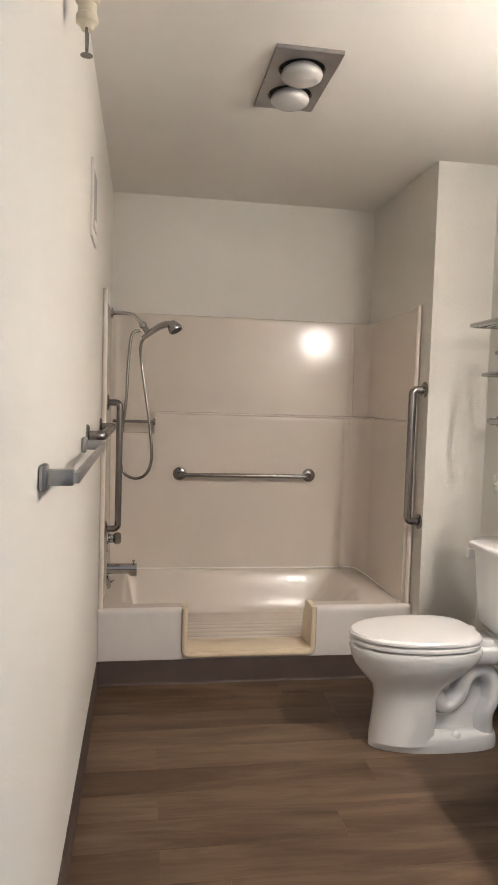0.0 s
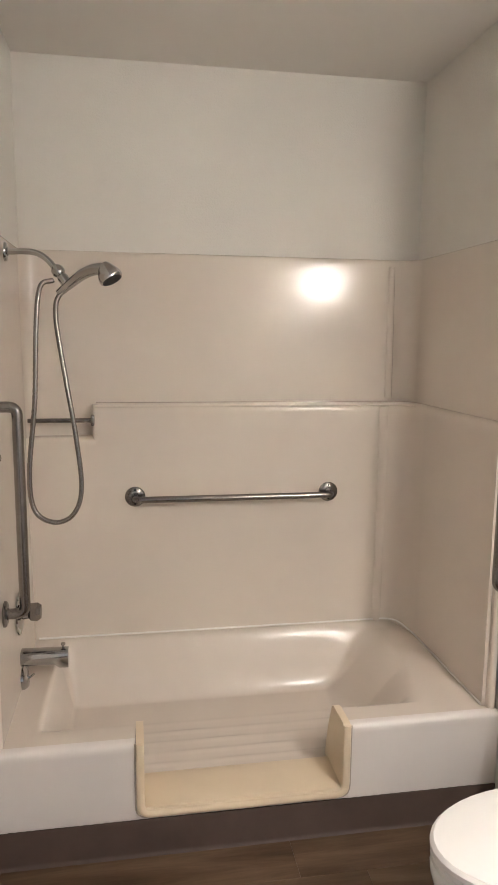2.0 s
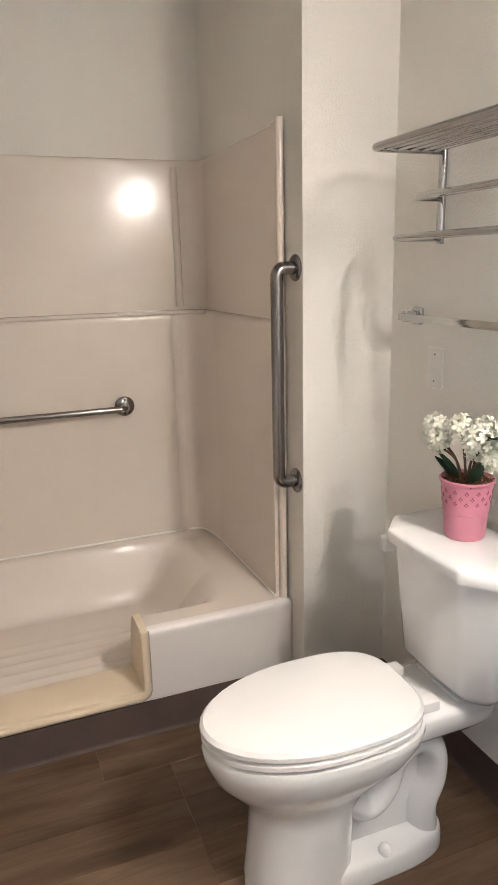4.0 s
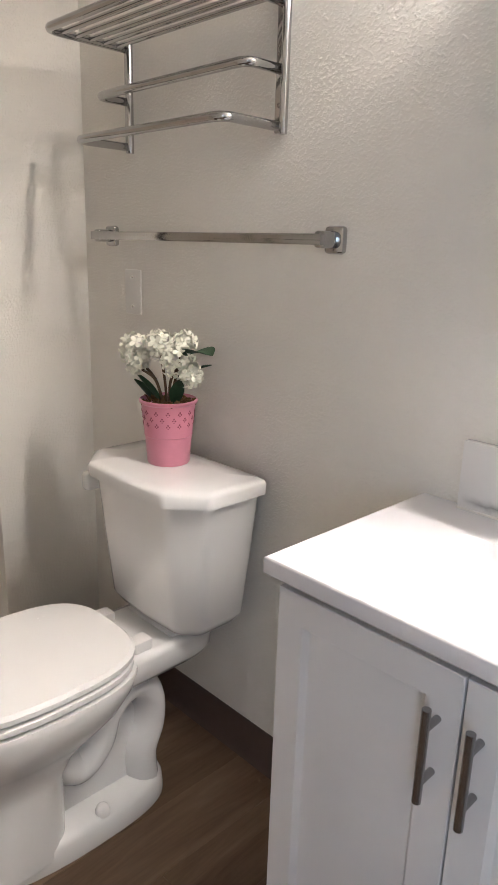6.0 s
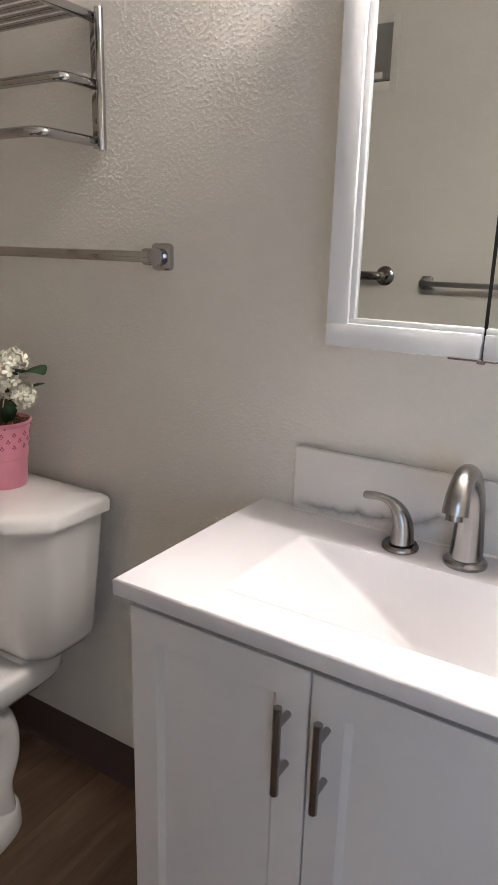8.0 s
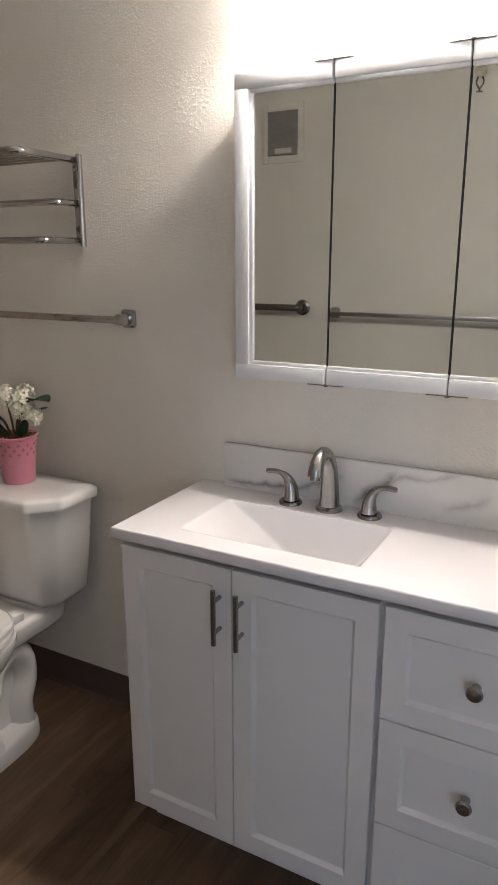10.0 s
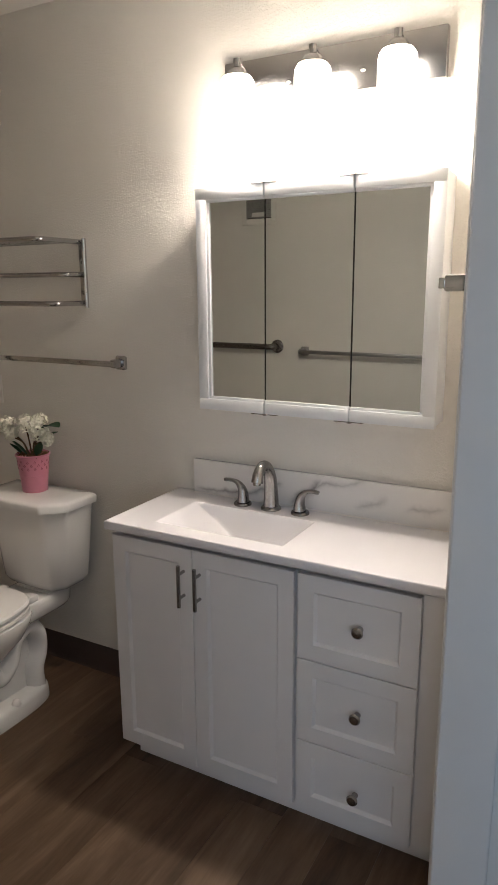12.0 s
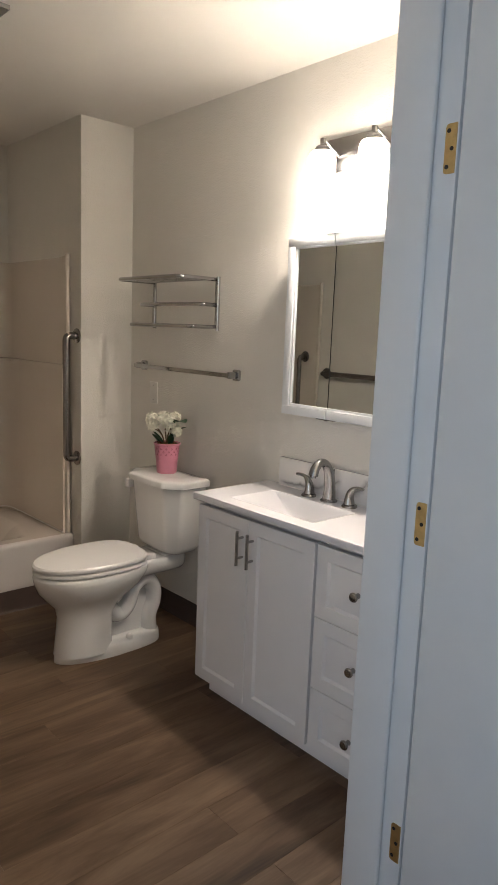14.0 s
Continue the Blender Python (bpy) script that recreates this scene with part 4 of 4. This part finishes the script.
edge_p = [(0.003, 0.0), (0.0008, -0.0012), (0.0, -0.004), (0.0, -CT + 0.003), (0.002, -CT), (0.03, -CT)]
path = [(CX1, CY0), (CX0, CY0), (CX0, CY1)]
rings = [[Vector((CX1, CY0 - o, CZ + z)) for o, z in edge_p], [Vector((CX0 + o, CY0 - o, CZ + z)) for o, z in edge_p], [Vector((CX0 + o, CY1, CZ + z)) for o, z in edge_p]]
sub("edge", loft(rings, False, False, False), COUNTER, counter, "eased front edge", 60)
sub("drain", lathe([(0.0, 0), (0.022, 0.0), (0.022, 0.002), (0.014, 0.003), (0.0, 0.006)], (1.63, -1.61, CZ - SD + 0.0005), (0, 0, 1), 20), NICKEL, counter)

splash = thing("backsplash", (W, -1.8, CZ), "white backsplash with grey marble veins", "backsplash")
sub("caulk_line", tube([(W - 0.022, -1.306, CZ + 0.001), (W - 0.022, CY1, CZ + 0.001)], 0.0025, 6), WHITEP, splash, "pale caulk line")
sub("slab", box(W - 0.021, W - 0.0015, CY1, -1.305, CZ + 0.0005, 0.985, 0.002), MARBLE, splash)

# faucet: spout and two levers
FX, FY = 1.797, -1.636
faucet = thing("faucet", (FX, FY, CZ), "brushed nickel widespread faucet with two lever handles", "faucet")
sp = curve_points([(FX, FY, CZ + 0.004), (FX + 0.001, FY, CZ + 0.05), (FX - 0.006, FY, CZ + 0.11), (FX - 0.030, FY, CZ + 0.150), (FX - 0.062, FY, CZ + 0.158), (FX - 0.088, FY, CZ + 0.138), (FX - 0.097, FY, CZ + 0.112)], 8)
ns = len(sp)
sub("spout", tube(sp, [0.0265 - 0.0105 * min(1, (i / ns) * 1.9) + 0.003 * max(0, i / ns - 0.7) / 0.3 for i in range(ns)], 24), NICKEL, faucet, "tapered arched spout")
sub("base_ring", lathe([(0.034, 0), (0.034, 0.005), (0.030, 0.009), (0.026, 0.012)], (FX, FY, CZ), n=28), NICKEL, faucet)
sub("aerator", lathe([(0.012, 0), (0.012, 0.010), (0.0, 0.0102)], (FX - 0.0965, FY, CZ + 0.114), (-0.2, 0, -1), 16), STEEL, faucet)
sub("lift_rod", tube([(FX + 0.022, FY, CZ + 0.0), (FX + 0.022, FY, CZ + 0.125)], [0.0025, 0.0025], 8), NICKEL, faucet)
for s, hy in ((1, -1.531), (-1, -1.742)):
    base = sub("handle_base", lathe([(0.030, 0), (0.030, 0.005), (0.027, 0.009), (0.0185, 0.0095), (0.0185, 0.013), (0.0, 0.0132)], (FX - 0.002, hy, CZ), n=28), STEEL, faucet, "dark stepped handle base")
    lv = curve_points([(FX - 0.002, hy - s * 0.002, CZ + 0.012), (FX - 0.002, hy - s * 0.002, CZ + 0.034), (FX - 0.003, hy + s * 0.003, CZ + 0.056), (FX - 0.004, hy + s * 0.018, CZ + 0.074), (FX - 0.006, hy + s * 0.040, CZ + 0.081), (FX - 0.008, hy + s * 0.066, CZ + 0.080)], 6)
    nl = len(lv) - 1
    under("lever", tube(lv, [0.0235 - 0.0075 * min(1, i / nl / 0.4) - 0.0085 * sstep(0.35, 0.75, i / nl) - 0.001 * (i == nl) for i in range(nl + 1)], 18, None, 0.85), NICKEL, base, faucet)

# ---- mirror cabinet ----
MX, MY0, MY1, MZ0, MZ1 = 1.750, -1.396, -2.166, 1.187, 1.872
cabinet = thing("mirror_cabinet", (W, -1.8, MZ0), "white framed three-door mirror medicine cabinet", "mirror cabinet")
sub("box", box(MX + 0.022, W - 0.001, MY1 + 0.004, MY0 - 0.004, MZ0 + 0.004, MZ1 - 0.004, 0.002), TRIM, cabinet)
splits = (MY0, -1.634, -1.914, MY1)
FRM = 0.036


for i in range(3):
    ya, yb = splits[i] - (0.002 if i else 0), splits[i + 1] + (0.002 if i < 2 else 0)
    y_in0 = ya - (FRM if i == 0 else 0)
    y_in1 = yb + (FRM if i == 2 else 0)
    door = sub("mirror_door", box(MX + 0.012, MX + 0.017, y_in1 + 0.0005, y_in0 - 0.0005, MZ0 + FRM, MZ1 - FRM), MIRROR, cabinet, "silvered mirror door with white moulded frame")
    for za, zb in ((MZ0, MZ0 + FRM), (MZ1 - FRM, MZ1)):
        under("rail", box(MX, MX + 0.02, yb, ya, za, zb, 0.003), TRIM, door, cabinet, "white frame rail")
    for za, zb in ((MZ0 + FRM - 0.001, MZ0 + FRM + 0.008), (MZ1 - FRM - 0.008, MZ1 - FRM + 0.001)):
        under("bead", box(MX + 0.005, MX + 0.018, y_in1, y_in0, za, zb, 0.002), TRIM, door, cabinet, "white inner bead")
    if i != 1:
        lo, hi = (ya - FRM, ya) if i == 0 else (yb, yb + FRM)
        under("stile", box(MX + 0.0002, MX + 0.0202, lo, hi, MZ0 + FRM - 0.004, MZ1 - FRM + 0.004, 0.003), TRIM, door, cabinet, "white frame stile")
        lo, hi = (y_in0 - 0.009, y_in0 + 0.001) if i == 0 else (y_in1 - 0.001, y_in1 + 0.009)
        under("bead", box(MX + 0.0052, MX + 0.0182, lo, hi, MZ0 + FRM, MZ1 - FRM, 0.002), TRIM, door, cabinet, "white inner bead")
for y in splits[1:3]:
    # near-black strip that stands in for the shade between two doors
    sub("door_gap_shade", box(MX + 0.016, MX + 0.0215, y - 0.003, y + 0.003, MZ0 + 0.002, MZ1 - 0.002), DARK, cabinet, "dark strip for the shade between doors")
    for z, s in ((MZ0, -1), (MZ1, 1)):
        hb = bmesh.new()
        box(MX - 0.002, MX + 0.03, y - 0.045, y + 0.045, z + s * 0.0005 - 0.0012, z + s * 0.0005 + 0.0012, 0.0004, 1, hb)
        lathe([(0.006, 0), (0.006, 0.004), (0.0, 0.005)], (MX + 0.006, y, z + s * 0.001), (0, 0, s), 10, hb)
        sub("pivot_hinge", hb, STEEL, cabinet, "steel pivot hinge")

# ---- vanity light ----
LAMP_X = W - 0.114
light = thing("vanity_light", (W, -1.8, 2.04), "brushed nickel vanity light with three lit opal glass shades", "wall lamp")
sub("back_plate", box(W - 0.024, W - 0.001, -2.125, -1.455, 2.108, 2.234, 0.003), NICKEL, light, "long brushed nickel plate")
for y in (-1.550, -1.786, -2.022):
    arm = sub("arm", tube(fillet([(W - 0.022, y, 2.166), (LAMP_X, y, 2.211), (LAMP_X, y, 2.176)], 0.01), 0.006, 10), NICKEL, light)
    sub("fitter", lathe([(0.011, 0.040), (0.011, 0.018), (0.024, 0.012), (0.030, 0.002), (0.030, -0.006), (0.0, -0.006)], (LAMP_X, y, 2.172), n=20), NICKEL, light, "nickel fitter cap")
    sub("shade", lathe([(0.026, 0), (0.040, -0.004), (0.048, -0.016), (0.050, -0.035), (0.050, -0.168), (0.0485, -0.170), (0.047, -0.168), (0.047, -0.158), (0.0, -0.157)], (LAMP_X, y, 2.168), n=28), SHADE, light, "glowing opal glass cylinder shade")
    sub("bulb", lathe([(0.0, 0.0), (0.030, 0.0), (0.042, -0.003), (0.042, -0.005), (0.030, -0.008), (0.0, -0.009)], (LAMP_X, y, 2.168 - 0.1572), n=24), BULB, light, "bright lit bulb in the open shade")
for y in (-1.672, -1.898):
    sub("cap_nut", lathe([(0.007, 0), (0.007, 0.004), (0.004, 0.008), (0, 0.009)], (W - 0.024, y, 2.156), (-1, 0, 0), 12), CHROME, light)

# ---- vent, heat lamp, sprinkler ----
vent = thing("wall_vent", (0.0, -0.68, 2.065), "grey wall exhaust grille with fine louvres", "vent")
vy0, vy1, vz0, vz1 = -0.790, -0.570, 1.925, 2.190
bm = bmesh.new()
for a in ((vy0, vy0 + 0.03, vz0, vz1), (vy1 - 0.03, vy1, vz0, vz1), (vy0 + 0.03, vy1 - 0.03, vz0, vz0 + 0.035), (vy0 + 0.03, vy1 - 0.03, vz1 - 0.03, vz1)):
    box(0.0005, 0.010, a[0], a[1], a[2], a[3], 0.003, 2, bm)
sub("frame", bm, WALL_SMOOTH, vent)
# no duct is cut: a near-black sheet gives the shade behind the slats
sub("backing", box(0.0005, 0.002, vy0 + 0.03, vy1 - 0.03, vz0 + 0.035, vz1 - 0.03), DARK, vent, "dark sheet for the duct shade behind the louvres")
slat = bmesh.new()
box(-0.001, 0.001, -0.08, 0.08, -0.005, 0.005, 0.0, 1, slat)
slat_me = mesh_of("slat", slat, GRILLE, False)
for i in range(19):
    s = new("slat", slat_me)
    s.parent = vent
    s.matrix_local = Matrix.Translation((0.006, 0.0, vz0 + 0.044 + i * 0.0104 - 2.065)) @ Matrix.Rotation(radians(35), 4, "Y")
sub("damper_lever", box(0.008, 0.014, -0.730, -0.640, vz0 + 0.045, vz0 + 0.068, 0.002), WHITEP, vent)

heat = thing("ceiling_heat_lamp", (0.715, -0.74, H), "grey metal ceiling heater with two unlit infrared bulbs", "ceiling lamp")
hx0, hx1, hy0, hy1 = 0.600, 0.830, -0.97, -0.51
bm = bmesh.new()
outer = [(hx0, hy0), (hx1, hy0), (hx1, hy1), (hx0, hy1)]
n = 40
cents = ((0.715, -0.840), (0.715, -0.640))
# plate with two round wells: ring fans between each half outline and its circle
for (cx, cy), (ya, yb) in zip(cents, ((hy0, -0.74), (-0.74, hy1))):
    ring_o, ring_i, ring_d = [], [], []
    for k in range(n):
        a = 2 * math.pi * (k + 0.5) / n
        c, s = math.cos(a), math.sin(a)
        tx = ((hx1 - cx) / c) if c > 0 else ((hx0 - cx) / c)
        ty = ((yb - cy) / s) if s > 0 else ((ya - cy) / s)
        t = min(tx, ty)
        ring_o.append(Vector((cx + c * t, cy + s * t, H - 0.014)))
        ring_i.append(Vector((cx + c * 0.082, cy + s * 0.082, H - 0.014)))
        ring_d.append(Vector((cx + c * 0.079, cy + s * 0.079, H - 0.001)))
    loft([ring_o, ring_i, ring_d], False, False, True, bm)
rim = [[Vector((x, y, H - 0.0135)) for x, y in outer], [Vector((x, y, H - 0.0005)) for x, y in outer]]
loft(rim, False, False, True, bm)
sub("cover_plate", bm, ALU, heat, "dull grey metal cover plate", 30)
for cx, cy in cents:
    # near-black disc paints the depth shade of the shallow well
    sub("well", lathe([(0.079, 0), (0.079, 0.0006), (0, 0.0006)], (cx, cy, H - 0.0016), n=30), DARK, heat, "dark disc for the shade in the lamp well")
    sub("bulb", lathe([(0.034, 0.0), (0.052, -0.004), (0.069, -0.018), (0.073, -0.030), (0.069, -0.042), (0.052, -0.053), (0.025, -0.060), (0.0, -0.062)], (cx, cy, H - 0.0018), n=30), GLASSB, heat, "frosted infrared bulb, unlit")

SQ = (0.050, -1.60)
sprinkler = thing("fire_sprinkler", (SQ[0], SQ[1], 2.54), "ivory pendant fire sprinkler with metal frame", "sprinkler")
sub("pipe", lathe([(0.030, 0), (0.030, -0.006), (0.020, -0.010), (0.020, -0.24), (0.0, -0.24)], (SQ[0], SQ[1], H - 0.001), n=20), IVORY, sprinkler, "ivory painted pipe drop")
sub("body", lathe([(0.0, 0.05), (0.026, 0.048), (0.027, 0.0), (0.021, -0.004), (0.021, -0.026), (0.025, -0.03), (0.025, -0.045), (0.016, -0.052), (0.013, -0.06), (0.0, -0.061)], (SQ[0], SQ[1], 2.257), n=18), IVORY, sprinkler, "chipped ivory elbow")
sub("frame_arms", tube(fillet([(SQ[0], SQ[1] - 0.010, 2.197), (SQ[0], SQ[1] - 0.016, 2.175), (SQ[0], SQ[1], 2.150), (SQ[0], SQ[1] + 0.016, 2.175), (SQ[0], SQ[1] + 0.010, 2.197)], 0.008), 0.0035, 8), STEEL, sprinkler, "steel frame arms")
sub("deflector", lathe([(0.014, 0), (0.014, 0.0015), (0.004, 0.002), (0.004, 0.012), (0, 0.012)], (SQ[0], SQ[1], 2.141), n=14), STEEL, sprinkler)

# ---- floor planks ----
PW, PL = 0.152, 1.22
plank_meshes = {}


def plank_mesh(length):
    key = round(length, 3)
    if key not in plank_meshes:
        bm = box(0, length - 0.0007, 0, PW - 0.0007, -0.0055, 0.0, 0.0004, 1)
        plank_meshes[key] = mesh_of("plank", bm, WOOD, False)
    return plank_meshes[key]


rng = random.Random(11)
y = -4.72
row = 0
while y < 0.0:
    x_lo, x_hi = (0.0, W) if y > ENTRY - 0.2 else (-1.5, 2.6)
    x = x_lo - rng.choice((0.15, 0.35, 0.55, 0.75, 0.95))
    while x < x_hi:
        a, b = max(x, x_lo), min(x + PL, x_hi)
        if b - a > 0.03:
            p = new("plank", plank_mesh(b - a))
            p.location = (a, y, 0)
            p.parent = floor
        x += PL
    y += PW
    row += 1
